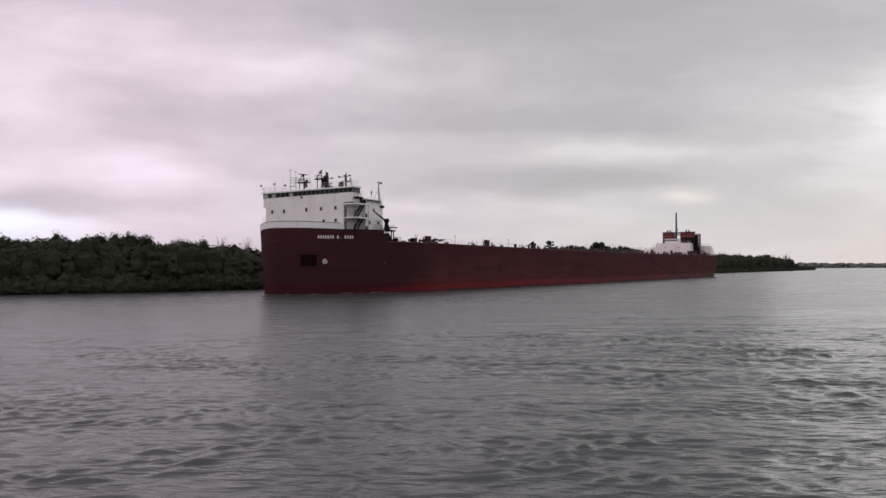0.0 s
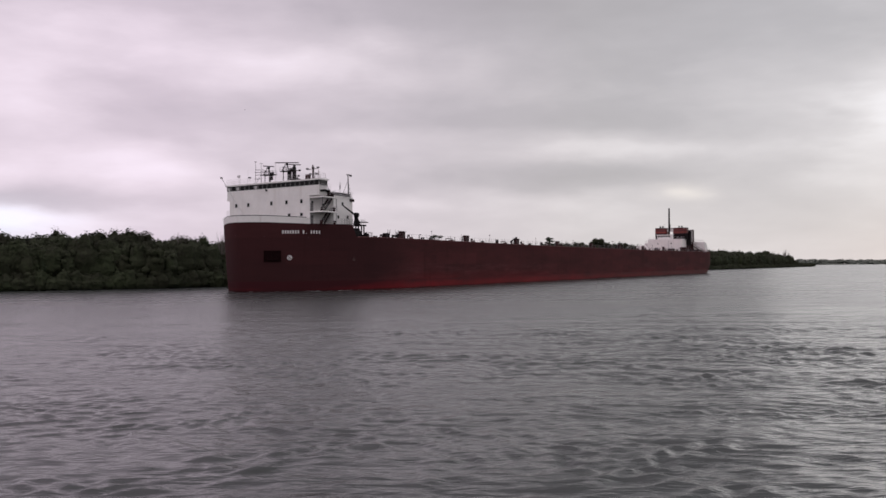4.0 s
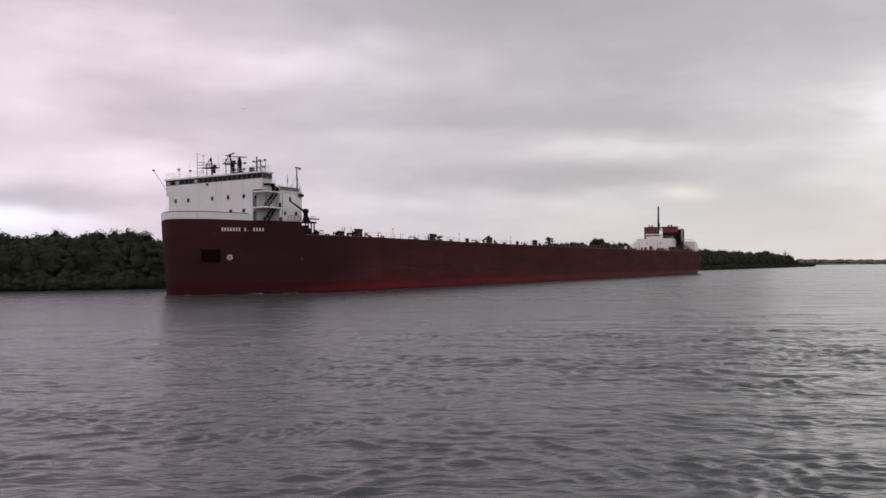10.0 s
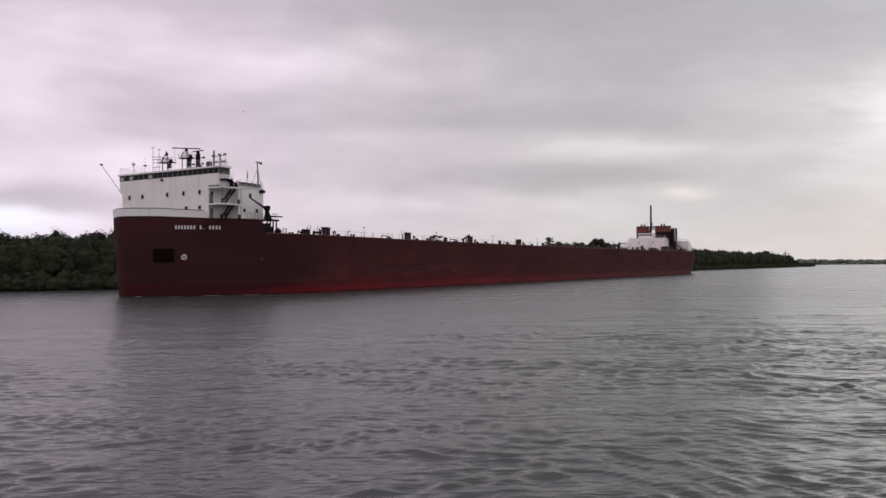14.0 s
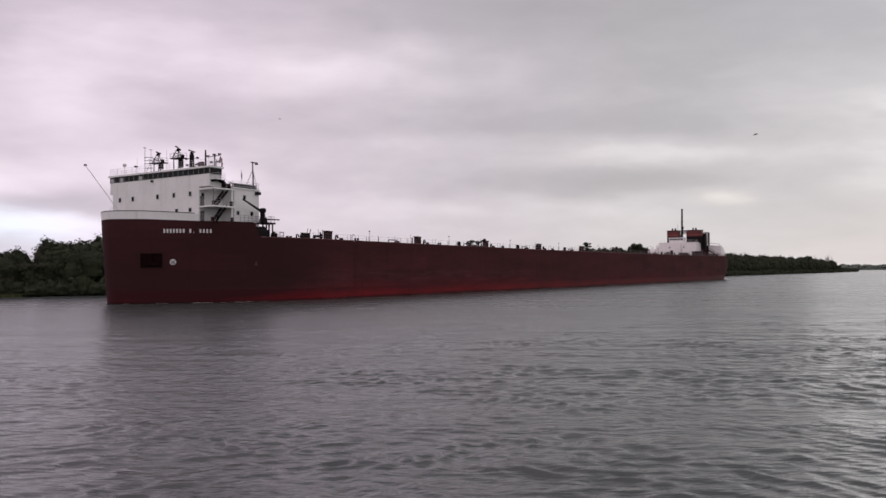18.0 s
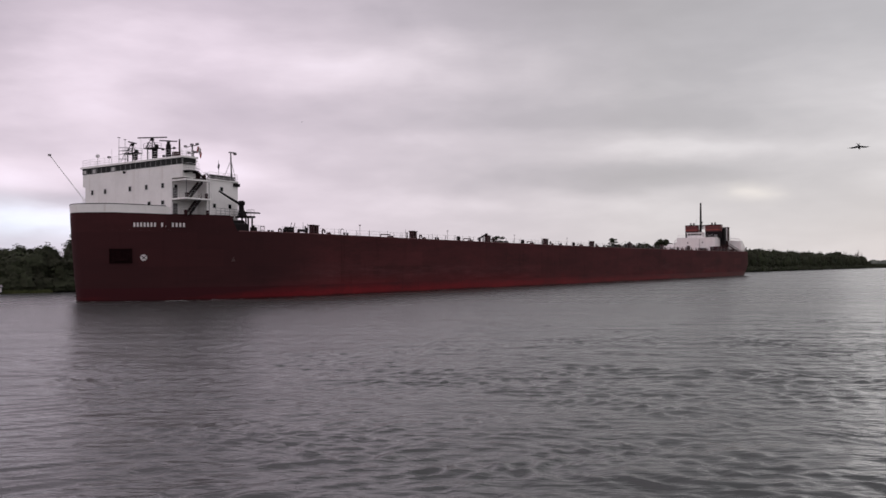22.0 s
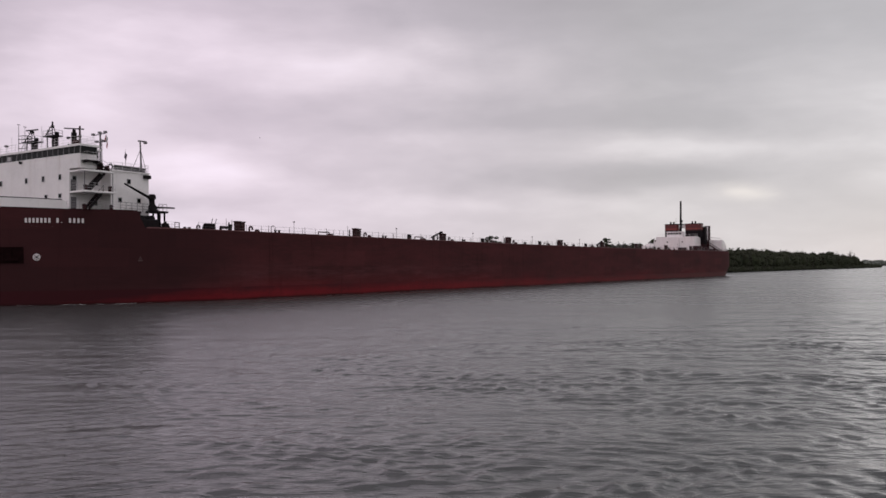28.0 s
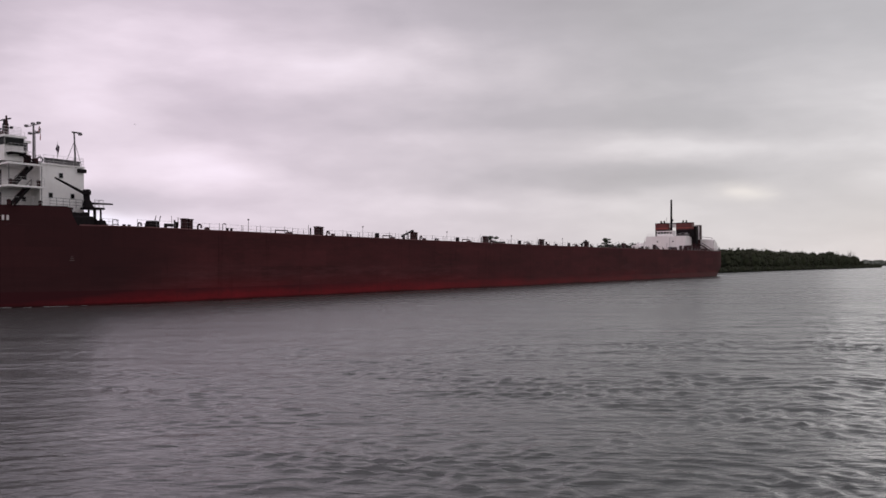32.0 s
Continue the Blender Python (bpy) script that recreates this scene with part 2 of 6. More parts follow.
def water_material():
    m = bpy.data.materials.new("river_water")
    m.use_nodes = True
    n = Nodes(m.node_tree)
    bsdf = m.node_tree.nodes["Principled BSDF"]
    place = n.add("TexCoord").outputs["Object"]
    wide = n.add("TexNoise", None, Vector=place, Scale=0.035, Detail=3.0).outputs[0]
    n.put(bsdf, "Base_Color", n.mix(wide, (0.0300, 0.0340, 0.0325, 1), (0.0400, 0.0445, 0.0425, 1)))
    where = n.add("SeparateXYZ", None, Vector=place)
    east = where.outputs[0]
    far = n.math("MULTIPLY", n.math("SUBTRACT", where.outputs[1], 35.0), 0.011, clamp=True)
    streaks = n.add("TexNoise", None, Vector=n.add("Mapping", None, Vector=place, Scale=(0.03, 0.14, 1.0), Rotation=(0, 0, 0.05)).outputs[0], Scale=1.0, Detail=7.0, Roughness=0.7).outputs[0]
    n.put(bsdf, "Roughness", n.math("ADD", n.math("ADD", 0.13, n.math("MULTIPLY", streaks, 0.14)), n.math("MULTIPLY", far, 0.07)))
    bsdf.inputs["IOR"].default_value = 1.333
    maps = n.add("Mapping", None, Vector=place, Scale=(1.1, 1.5, 1.0), Rotation=(0, 0, 0.25)).outputs[0]
    chop = n.add("TexNoise", None, Vector=maps, Scale=1.1, Detail=4.0, Roughness=0.55).outputs[0]
    ripple = n.add("TexNoise", None, Vector=maps, Scale=4.2, Detail=3.0, Roughness=0.6).outputs[0]
    long = n.add("Mapping", None, Vector=place, Scale=(0.045, 0.22, 1.0), Rotation=(0, 0, 0.06)).outputs[0]
    gust = n.ramp(n.add("TexNoise", None, Vector=long, Scale=1.0, Detail=6.0, Roughness=0.65).outputs[0], [(0.36, (0.3, 0.3, 0.3)), (0.64, (1.3, 1.3, 1.3))])
    swell = n.add("TexNoise", None, Vector=n.add("Mapping", None, Vector=place, Scale=(0.10, 0.30, 1.0), Rotation=(0, 0, -0.1)).outputs[0], Scale=1.0, Detail=5.0, Roughness=0.62).outputs[0]
    h = n.math("MULTIPLY", n.math("ADD", n.math("MULTIPLY", chop, 0.30), n.math("MULTIPLY", ripple, 0.012)), gust)
    h = n.math("ADD", h, n.math("MULTIPLY", swell, 1.7))
    # sheltered and calmer towards the wooded bank
    lee = n.math("SUBTRACT", 1.0, n.math("MULTIPLY", n.math("SUBTRACT", east, 28.0), 0.012))
    open_water = n.math("ADD", 0.68, n.math("MULTIPLY", east, 0.03))
    open_water = n.math("MINIMUM", n.math("MAXIMUM", open_water, 0.60), n.math("MINIMUM", n.math("MAXIMUM", lee, 0.55), 1.15))
    # far off the waves are finer than the relief can carry, and count as gloss instead
    open_water = n.math("MULTIPLY", open_water, n.math("SUBTRACT", 1.0, n.math("MULTIPLY", far, 0.2)))
    h = n.math("MULTIPLY", h, open_water)
    b = n.add("Bump", None, Strength=1.0, Distance=WATER_BUMP, Height=h)
    n.put(bsdf, "Normal", b.outputs[0])
    return m


WATER_BUMP = 0.34
M_WATER = water_material()
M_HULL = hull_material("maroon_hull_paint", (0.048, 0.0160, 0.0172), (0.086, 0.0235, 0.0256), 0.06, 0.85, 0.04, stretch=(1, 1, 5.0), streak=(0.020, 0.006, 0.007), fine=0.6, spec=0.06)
M_BOOT = boot_material()
M_ENSIGN = surf("red_flag_cloth", (0.34, 0.05, 0.045), (0.42, 0.08, 0.06), 3.0, 0.8, 0.1)
M_MULLION = surf("dull_grey_window_bar", (0.16, 0.15, 0.155), (0.24, 0.23, 0.235), 3.0, 0.5, 0.05)
# paint for the bright sky seen through some panes
M_SKY_PANE = surf("pale_window_blind", (0.40, 0.38, 0.39), (0.5, 0.48, 0.48), 3.0, 0.5, 0.0)
M_POLE = surf("clean_white_paint", (0.84, 0.82, 0.83), (0.88, 0.86, 0.87), 2.0, 0.4, 0.0)
M_DECK = surf("deck_paint_red_oxide", (0.16, 0.05, 0.045), (0.22, 0.08, 0.07), 0.2, 0.7, 0.1)
M_GEAR = surf("dark_maroon_gear_paint", (0.024, 0.009, 0.0105), (0.038, 0.0135, 0.015), 1.2, 0.6, 0.1, spec=0.12)
M_WHITE = surf("white_ship_paint", (0.73, 0.70, 0.695), (0.83, 0.80, 0.795), 0.35, 0.45, 0.05, streak=(0.52, 0.45, 0.42), fine=3.0)
M_BLACK = surf("black_paint", (0.010, 0.0085, 0.0095), (0.018, 0.0145, 0.016), 2.0, 0.7, 0.08, spec=0.05)
M_EDGE = surf("chafed_edge_paint", (0.075, 0.030, 0.031), (0.15, 0.075, 0.075), 0.25, 0.7, 0.05, spec=0.1)
# recess shade put into the colour; the pocket is not sunk into the plating
M_POCKET = surf("grimy_recess_paint", (0.008, 0.0032, 0.0036), (0.014, 0.0055, 0.006), 2.0, 0.9, 0.1, spec=0.03)
M_STEEL = surf("grey_steel", (0.10, 0.095, 0.10), (0.18, 0.17, 0.18), 3.0, 0.5, 0.08, metal=0.3)
M_RAIL = surf("weathered_white_rail", (0.45, 0.43, 0.44), (0.58, 0.56, 0.57), 4.0, 0.5, 0.05)
M_STACK = surf("red_stack_paint", (0.065, 0.009, 0.010), (0.11, 0.014, 0.014), 0.8, 0.5, 0.06)
M_ORANGE = surf("orange_red_band", (0.20, 0.026, 0.020), (0.26, 0.038, 0.028), 0.8, 0.5, 0.05)
M_LETTER = surf("white_lettering", (0.62, 0.58, 0.58), (0.72, 0.68, 0.68), 3.0, 0.5, 0.0)
M_FLAG = surf("dark_flag_cloth", (0.05, 0.03, 0.07), (0.10, 0.05, 0.08), 3.0, 0.8, 0.1)
M_FOAM = surf("white_foam", (0.45, 0.46, 0.46), (0.75, 0.76, 0.76), 1.2, 0.8, 0.4)
M_LAND = surf("wooded_bank_soil", (0.012, 0.012, 0.008), (0.026, 0.025, 0.016), 0.25, 0.9, 0.4)
M_GRASS = surf("bank_grass", (0.06, 0.10, 0.03), (0.13, 0.17, 0.06), 0.8, 0.9, 0.5)
M_REED = surf("pale_reeds", (0.055, 0.064, 0.026), (0.10, 0.108, 0.046), 0.5, 0.85, 0.0, spec=0.1)
M_BARK = surf("tree_bark", (0.028, 0.023, 0.019), (0.05, 0.043, 0.036), 3.0, 0.9, 0.4, stretch=(1, 1, 0.25))
M_LEAF = surf("broad_leaf_foliage", (0.025, 0.024, 0.017), (0.036, 0.044, 0.023), 0.13, 0.8, 0.0, spread=0.3, spec=0.08)
M_NEEDLE = surf("conifer_foliage", (0.028, 0.037, 0.023), (0.050, 0.061, 0.036), 1.0, 0.8, 0.0, spread=0.25, spec=0.08)
# far foliage: distance haze mixed into the leaf colour as pale grey-green
M_HAZED_WOOD = surf("distant_woods_foliage", (0.085, 0.100, 0.082), (0.12, 0.133, 0.108), 0.05, 0.8, 0.0)
M_TWIG = surf("bare_twigs", (0.09, 0.075, 0.07), (0.15, 0.13, 0.12), 2.0, 0.9, 0.0)
M_BIRD = surf("dark_swallow_plumage", (0.02, 0.022, 0.035), (0.05, 0.05, 0.06), 20.0, 0.6, 0.0)
M_BELLY = surf("pale_swallow_belly", (0.35, 0.30, 0.26), (0.5, 0.45, 0.4), 20.0, 0.7, 0.0)
M_GULL = surf("grey_gull_plumage", (0.25, 0.25, 0.27), (0.45, 0.45, 0.46), 8.0, 0.7, 0.0)


def glass_material():
    m = bpy.data.materials.new("dark_window_glass")
    m.use_nodes = True
    n = Nodes(m.node_tree)
    bsdf = m.node_tree.nodes["Principled BSDF"]
    rnd = n.add("ObjectInfo").outputs["Random"]
    n.put(bsdf, "Base_Color", n.mix(rnd, (0.002, 0.002, 0.0025, 1), (0.012, 0.012, 0.014, 1)))
    n.put(bsdf, "Roughness", n.math("ADD", 0.05, n.math("MULTIPLY", rnd, 0.12)))
    bsdf.inputs["Specular IOR Level"].default_value = 0.15
    return m


M_GLASS = glass_material()


# ---- mesh helpers ----
LEAN = [0.0]      # slope of the forward house, which sits a degree off level


def part(name, bm, material, parent=None, label="", at=None, smooth=False):
    if LEAN[0]:
        for v in bm.verts:
            v.co.z -= v.co.y * LEAN[0]
    me = bpy.data.meshes.new(name)
    bm.to_mesh(me)
    bm.free()
    me.materials.append(material)
    if smooth:
        me.shade_smooth()
    ob = new(name, me)
    if parent:
        ob.parent = parent
    if at is not None:
        ob.matrix_basis = at
    return tagged(ob, label)


def piece(name, me, parent, at, label=""):
    """One more object on a shared mesh."""
    ob = new(name, me)
    ob.parent = parent
    ob.matrix_basis = at
    return tagged(ob, label)


def add_box(bm, lo, hi, bevel=0.0, m=None):
    c = [(a + b) / 2 for a, b in zip(lo, hi)]
    d = [abs(b - a) for a, b in zip(lo, hi)]
    mat = Matrix.Translation(c) @ Matrix.Diagonal((*d, 1))
    if m is not None:
        mat = m @ mat
    got = bmesh.ops.create_cube(bm, size=1.0, matrix=mat)
    if bevel:
        edges = list({e for v in got["verts"] for e in v.link_edges})
        bmesh.ops.bevel(bm, geom=edges, offset=bevel, segments=1, affect="EDGES")
    return bm


def add_rod(bm, p, q, r, r2=None, sides=8):
    p, q = Vector(p), Vector(q)
    way = q - p
    m = Matrix.Translation((p + q) / 2) @ way.to_track_quat("Z", "Y").to_matrix().to_4x4()
    bmesh.ops.create_cone(bm, cap_ends=True, segments=sides, radius1=r, radius2=r if r2 is None else r2, depth=way.length, matrix=m)
    return bm


def add_path(bm, pts, r, sides=8):
    for p, q in zip(pts, pts[1:]):
        add_rod(bm, p, q, r, sides=sides)
    return bm


def add_prism(bm, plan, z0, z1):
    """A prism over a plan of (x, y) corners."""
    low = [bm.verts.new((x, y, z0)) for x, y in plan]
    top = [bm.verts.new((x, y, z1)) for x, y in plan]
    k = len(plan)
    for i in range(k):
        bm.faces.new((low[i], low[(i + 1) % k], top[(i + 1) % k], top[i]))
    bm.faces.new(list(reversed(low)))
    bm.faces.new(top)
    bmesh.ops.recalc_face_normals(bm, faces=bm.faces)
    return bm


def add_ball(bm, c, r, squash=(1, 1, 1), seg=10):
    bmesh.ops.create_uvsphere(bm, u_segments=seg, v_segments=max(5, seg // 2 + 1), radius=r, matrix=Matrix.Translation(c) @ Matrix.Diagonal((*squash, 1)))
    return bm


def fresh():
    return bmesh.new()


def grid_mesh(name, xs, ys, zs, wrap=False):
    """A sheet from rows of points (numpy arrays rows x columns)."""
    rows, cols = xs.shape
    me = bpy.data.meshes.new(name)
    me.vertices.add(rows * cols)
    me.vertices.foreach_set("co", np.stack([xs, ys, zs], -1).astype(np.float32).ravel())
    c2 = cols if wrap else cols - 1
    i, j = np.meshgrid(np.arange(rows - 1), np.arange(c2), indexing="ij")
    j2 = (j + 1) % cols
    quads = np.stack([i * cols + j, i * cols + j2, (i + 1) * cols + j2, (i + 1) * cols + j], -1).reshape(-1, 4).astype(np.int32)
    me.loops.add(quads.size)
    me.loops.foreach_set("vertex_index", quads.ravel())
    me.polygons.add(len(quads))
    me.polygons.foreach_set("loop_start", np.arange(0, quads.size, 4, dtype=np.int32))
    me.update(calc_edges=True)
    me.validate()
    return me


# ---- the river: one sheet to the horizon, with real waves near the bank ----
def build_water():
    rng = np.random.default_rng(4)
    near = [14.0]
    while near[-1] < 170:
        near.append(near[-1] + max(0.075, near[-1] ** 2 / 20000))
    r = np.concatenate([[0.05, 3.0, 6.0, 8.0, 10.0, 11.5, 12.8], near, near[-1] * 1.02 ** np.arange(1, 171)])
    front = np.linspace(-32, 32, 530)
    rest = np.linspace(32, 328, 60)[1:-1]
    ang = np.radians(np.concatenate([front, rest]))
    rr, aa = np.meshgrid(r, ang, indexing="ij")
    xs, ys = rr * np.sin(aa), rr * np.cos(aa)
    zs, dx, dy = np.zeros_like(xs), np.zeros_like(xs), np.zeros_like(xs)
    cell = np.maximum(np.gradient(r)[:, None] + 0 * rr, rr * 0.00211)
    # gusts: patches of rougher and smoother water, rougher on the open side
    field = np.zeros_like(xs)
    for k in range(34):
        lam, way = 2.2 * (26.0 / 2.2) ** rng.random(), rng.random() * 6.283
        field += np.sin(6.283 / lam * (xs * math.cos(way) * 0.8 + ys * math.sin(way) * 1.15) + rng.random() * 6.283) * (lam / 26.0) ** 0.25
    gust = np.clip(np.exp(0.42 * field / field.std() - 0.1), 0.4, 1.5)
    windy = 0.45 + 0.62 * np.clip(0.52 + 0.026 * xs, 0.12, 1) * np.clip(1.0 - (xs - 12) * 0.030, 0.20, 1) * np.clip(1.25 - ys / 130, 0.45, 1)
    # eddies bend the crests
    bx = xs + 0.55 * np.sin(ys * 0.83 + 1.7 * np.sin(xs * 0.41)) + 1.6 * np.sin(ys * 0.19 + 1.2 * np.sin(xs * 0.13 + 0.5))
    by = ys + 0.55 * np.sin(xs * 0.77 + 1.5 * np.sin(ys * 0.36 + 1.0)) + 1.6 * np.sin(xs * 0.17 + 1.3 * np.sin(ys * 0.11))
    for k in range(120):
        lam = 0.45 * (3.6 / 0.45) ** rng.random() ** 0.95
        way = radians(252) + rng.normal(0, 1.0)
        steep = WAVE_STEEP * (0.5 + rng.random()) * (1.0 if lam < 1.6 else 0.42)
        amp = steep * lam / 6.283
        ph = rng.random() * 6.283
        fade = np.clip((lam / cell - 2.2) / 2.0, 0, 1) * (0.4 + 0.6 * windy if lam < 1.1 else windy ** 2 * 0.8) * np.where(lam < 2.2, gust, 0.4 + 0.6 * gust)
        c, s_ = math.cos(way), math.sin(way)
        arg = 6.283 / lam * (bx * c + by * s_) + ph
        zs += amp * fade * np.sin(arg)
        dx += 0.6 * amp * fade * c * np.cos(arg)
        dy += 0.6 * amp * fade * s_ * np.cos(arg)
    me = grid_mesh("water", xs + dx, ys + dy, zs, wrap=True)
    me.materials.append(M_WATER)
    me.shade_smooth()
    water = new("water", me)
    tagged(water, "grey wind-ruffled river water reflecting the overcast sky", "water", kind="structure")
    return water


WAVE_STEEP = 0.0235
WATER = build_water()

# ---- far bank ----
SHORE = [(-420, 20), (-190, 105), (-112, 155), (-94, 170), (-84, 180), (-58, 193), (-42, 215), (70, 432), (183, 652), (320, 905), (443, 1121), (458, 1165), (440, 1240)]


def along(path, step):
    """Points every step metres along a path, with the way there."""
    out = []
    for (x0, y0), (x1, y1) in zip(path, path[1:]):
        d = math.hypot(x1 - x0, y1 - y0)
        k = max(1, int(d / step))
        for i in range(k):
            u = i / k
            out.append((x0 + (x1 - x0) * u, y0 + (y1 - y0) * u, (x1 - x0) / d, (y1 - y0) / d))
    return out


def build_bank(name, path, step, widths, heights, material, label):
    pts = along(path, step)
    rows = len(pts)
    xs, ys, zs = (np.zeros((rows, len(widths))) for _ in range(3))
    for i, (x, y, ux, uy) in enumerate(pts):
        lo, hi = max(0, i - 4), min(rows, i + 5)
        ux, uy = np.mean([(p[2], p[3]) for p in pts[lo:hi]], axis=0)
        k = math.hypot(ux, uy)
        for j, (w, z) in enumerate(zip(widths, heights)):
            wob = noise.noise((x * 0.06, y * 0.06, j)) * (0.6 if j < 4 else 1.2)
            xs[i, j], ys[i, j] = x - uy / k * (w + wob), y + ux / k * (w + wob)
            zs[i, j] = z + (noise.noise((x * 0.1, y * 0.1, j + 9)) * 0.35 if z > 0.3 else 0)
    me = grid_mesh(name, xs, ys, zs)
    me.flip_normals()
    me.materials.append(material)
    ob = new(name, me)
    return tagged(ob, label, "river bank", kind="structure")


build_bank("ground", SHORE, 5.0, (-8, -1, 0, 1.2, 3.5, 9, 30, 90, 260), (-2.5, -0.4, 0.0, 0.5, 0.9, 1.3, 2.2, 3.5, 4.0), M_LAND, "low dark wooded river bank of soil and brush")
# the bank on which the camera stands
build_bank("ground_near", [(420, 4), (-420, 4)], 6.0, (-4, 0, 1.2, 3, 6, 20, 120, 600), (-1.5, 0.0, 1.0, 2.2, 2.4, 2.6, 3.5, 6.0), M_GRASS, "grassy near bank of the river")
FAR_SHORE = [(-900, 3300), (300, 2900), (620, 2560), (1060, 2300), (1700, 2250), (2900, 2500)]
build_bank("ground_far", FAR_SHORE, 40.0, (-10, 0, 3, 12, 120, 500), (-2, 0, 0.8, 1.2, 2.0, 2.5), M_LAND, "distant low wooded shore across the river")


def leaf_cloud(bm, rng, centre, radius, count, size, squash=0.8):
    """Leaf sprays, small bent quads, over a lobe."""
    for _ in range(count):
        d = Vector((rng.gauss(0, 1), rng.gauss(0, 1), rng.gauss(0, 1))).normalized()
        p = Vector(centre) + Vector((d.x, d.y, d.z * squash)) * radius * (0.55 + 0.5 * rng.random())
        n = (d + Vector((rng.gauss(0, 0.35), rng.gauss(0, 0.35), 0.35 + rng.gauss(0, 0.35)))).normalized()
        u = n.orthogonal().normalized()
        u.rotate(Matrix.Rotation(rng.random() * 6.28, 3, n))
        v = n.cross(u)
        s = size * (0.6 + 0.8 * rng.random())
        a = [bm.verts.new(p + u * s + n * s * 0.2), bm.verts.new(p + v * s * 0.7), bm.verts.new(p - u * s + n * s * 0.2), bm.verts.new(p - v * s * 0.7)]
        bm.faces.new(a)


def broad_tree(seed, height, spread):
    rng = random.Random(seed)
    tree = new("broadleaf_tree")
    bm = fresh()
    bend = Vector((rng.uniform(-0.3, 0.3), rng.uniform(-0.3, 0.3), 0))
    add_rod(bm, (0, 0, -0.6), Vector((0, 0, height * 0.45)) + bend, 0.22, 0.13, 7)
    add_rod(bm, Vector((0, 0, height * 0.45)) + bend, Vector((0, 0, height * 0.82)) + bend * 2, 0.13, 0.04, 6)
    lobes = []
    for k in range(15):
        a = rng.random() * 6.28
        up = rng.random()
        r = spread * (0.35 + 0.55 * rng.random()) * (1.0 - 0.75 * max(0.0, up - 0.35) ** 1.2)
        c = Vector((math.cos(a) * r, math.sin(a) * r, height * (0.16 + 0.76 * up))) + bend
        lobes.append(c)
        if k % 3 == 0:
            add_rod(bm, Vector((0, 0, height * (0.2 + 0.4 * up))) + bend * 0.7, c, 0.07, 0.025, 5)
    part("trunk", bm, M_BARK, tree)
    bm = fresh()
    add_ball(bm, (bend.x, bend.y, height * 0.55), 1.0, (spread * 0.62, spread * 0.62, height * 0.33), 12)
    for c in lobes:
        add_ball(bm, c, spread * 0.3, (1, 1, 0.8), 8)
        leaf_cloud(bm, rng, c, spread * rng.uniform(0.34, 0.52), 42, 0.24)
    leaf_cloud(bm, rng, (bend.x, bend.y, height * 0.9), spread * 0.4, 60, 0.2)
    part("crown", bm, M_LEAF, tree)
    return tagged(tree, "dense green broadleaf tree on the river bank", "tree", "trees on the far bank")


def pine_tree(seed, height, spread, bare=0.3, ragged=0.25):
    rng = random.Random(seed)
    tree = new("conifer_tree")
    part("trunk", add_rod(fresh(), (0, 0, -0.6), (0, 0, height * 0.97), 0.17, 0.03, 7), M_BARK, tree)
    bm = fresh()
    z = height * bare
    while z < height:
        u = (z - height * bare) / (height * (1 - bare))
        reach = spread * (1 - u) ** 0.8 * (1 - ragged * rng.random()) + 0.15
        for k in range(6):
            a = rng.random() * 6.28
            r = reach * (0.6 + 0.5 * rng.random())
            for s in range(5):
                t = (s + 0.6) / 5
                p = (math.cos(a) * r * t, math.sin(a) * r * t, z - 0.25 * r * t * t + 0.1)
                leaf_cloud(bm, rng, p, 0.22, 3, 0.22 * (1.2 - 0.4 * t), 0.5)
        z += 0.42 + 0.25 * rng.random()
    part("crown", bm, M_NEEDLE, tree)
    return tagged(tree, "dark green conifer standing on the river bank", "tree", "trees on the far bank")


def bare_tree(seed, height):
    rng = random.Random(seed)
    tree = new("bare_tree")
    bm = fresh()
    add_rod(bm, (0, 0, -0.6), (0, 0, height * 0.6), 0.14, 0.07, 6)
    part("trunk", bm, M_BARK, tree)
    bm = fresh()
    for _ in range(70):
        z = height * (0.35 + 0.4 * rng.random())
        a = rng.random() * 6.28
        r = 0.5 + 1.3 * rng.random()
        p = Vector((math.cos(a) * 0.25 * r, math.sin(a) * 0.25 * r, z))
        q = Vector((math.cos(a) * r, math.sin(a) * r, min(height, z + height * (0.12 + 0.22 * rng.random()))))
        add_rod(bm, p, q, 0.035, 0.012, 4)
    part("twigs", bm, M_TWIG, tree)
    return tagged(tree, "bare grey tree with thin leafless twigs", "tree", "trees on the far bank")


def layered_pine(seed, height, spread):
    """A broad white pine with flat, ragged tiers."""
    rng = random.Random(seed)
    tree = new("pine_tree")
    part("trunk", add_rod(fresh(), (0, 0, -0.6), (0, 0, height * 0.97), 0.2, 0.04, 7), M_BARK, tree)
    bm = fresh()
    for k in range(22):
        u = 0.45 + 0.55 * rng.random()
        a = rng.random() * 6.28
        r = spread * math.sqrt(max(0.05, 1 - ((u - 0.68) / 0.38) ** 2)) * (0.45 + 0.6 * rng.random())
        tip = Vector((math.cos(a) * r, math.sin(a) * r, height * u + 0.3))
        leaf_cloud(bm, rng, tip, 0.85, 34, 0.26, 0.4)
        leaf_cloud(bm, rng, tip * 0.5 + Vector((0, 0, height * u * 0.5)), 0.8, 22, 0.26, 0.4)
    part("crown", bm, M_NEEDLE, tree)
    return tagged(tree, "tall ragged white pine above the bank", "tree", "trees on the far bank")


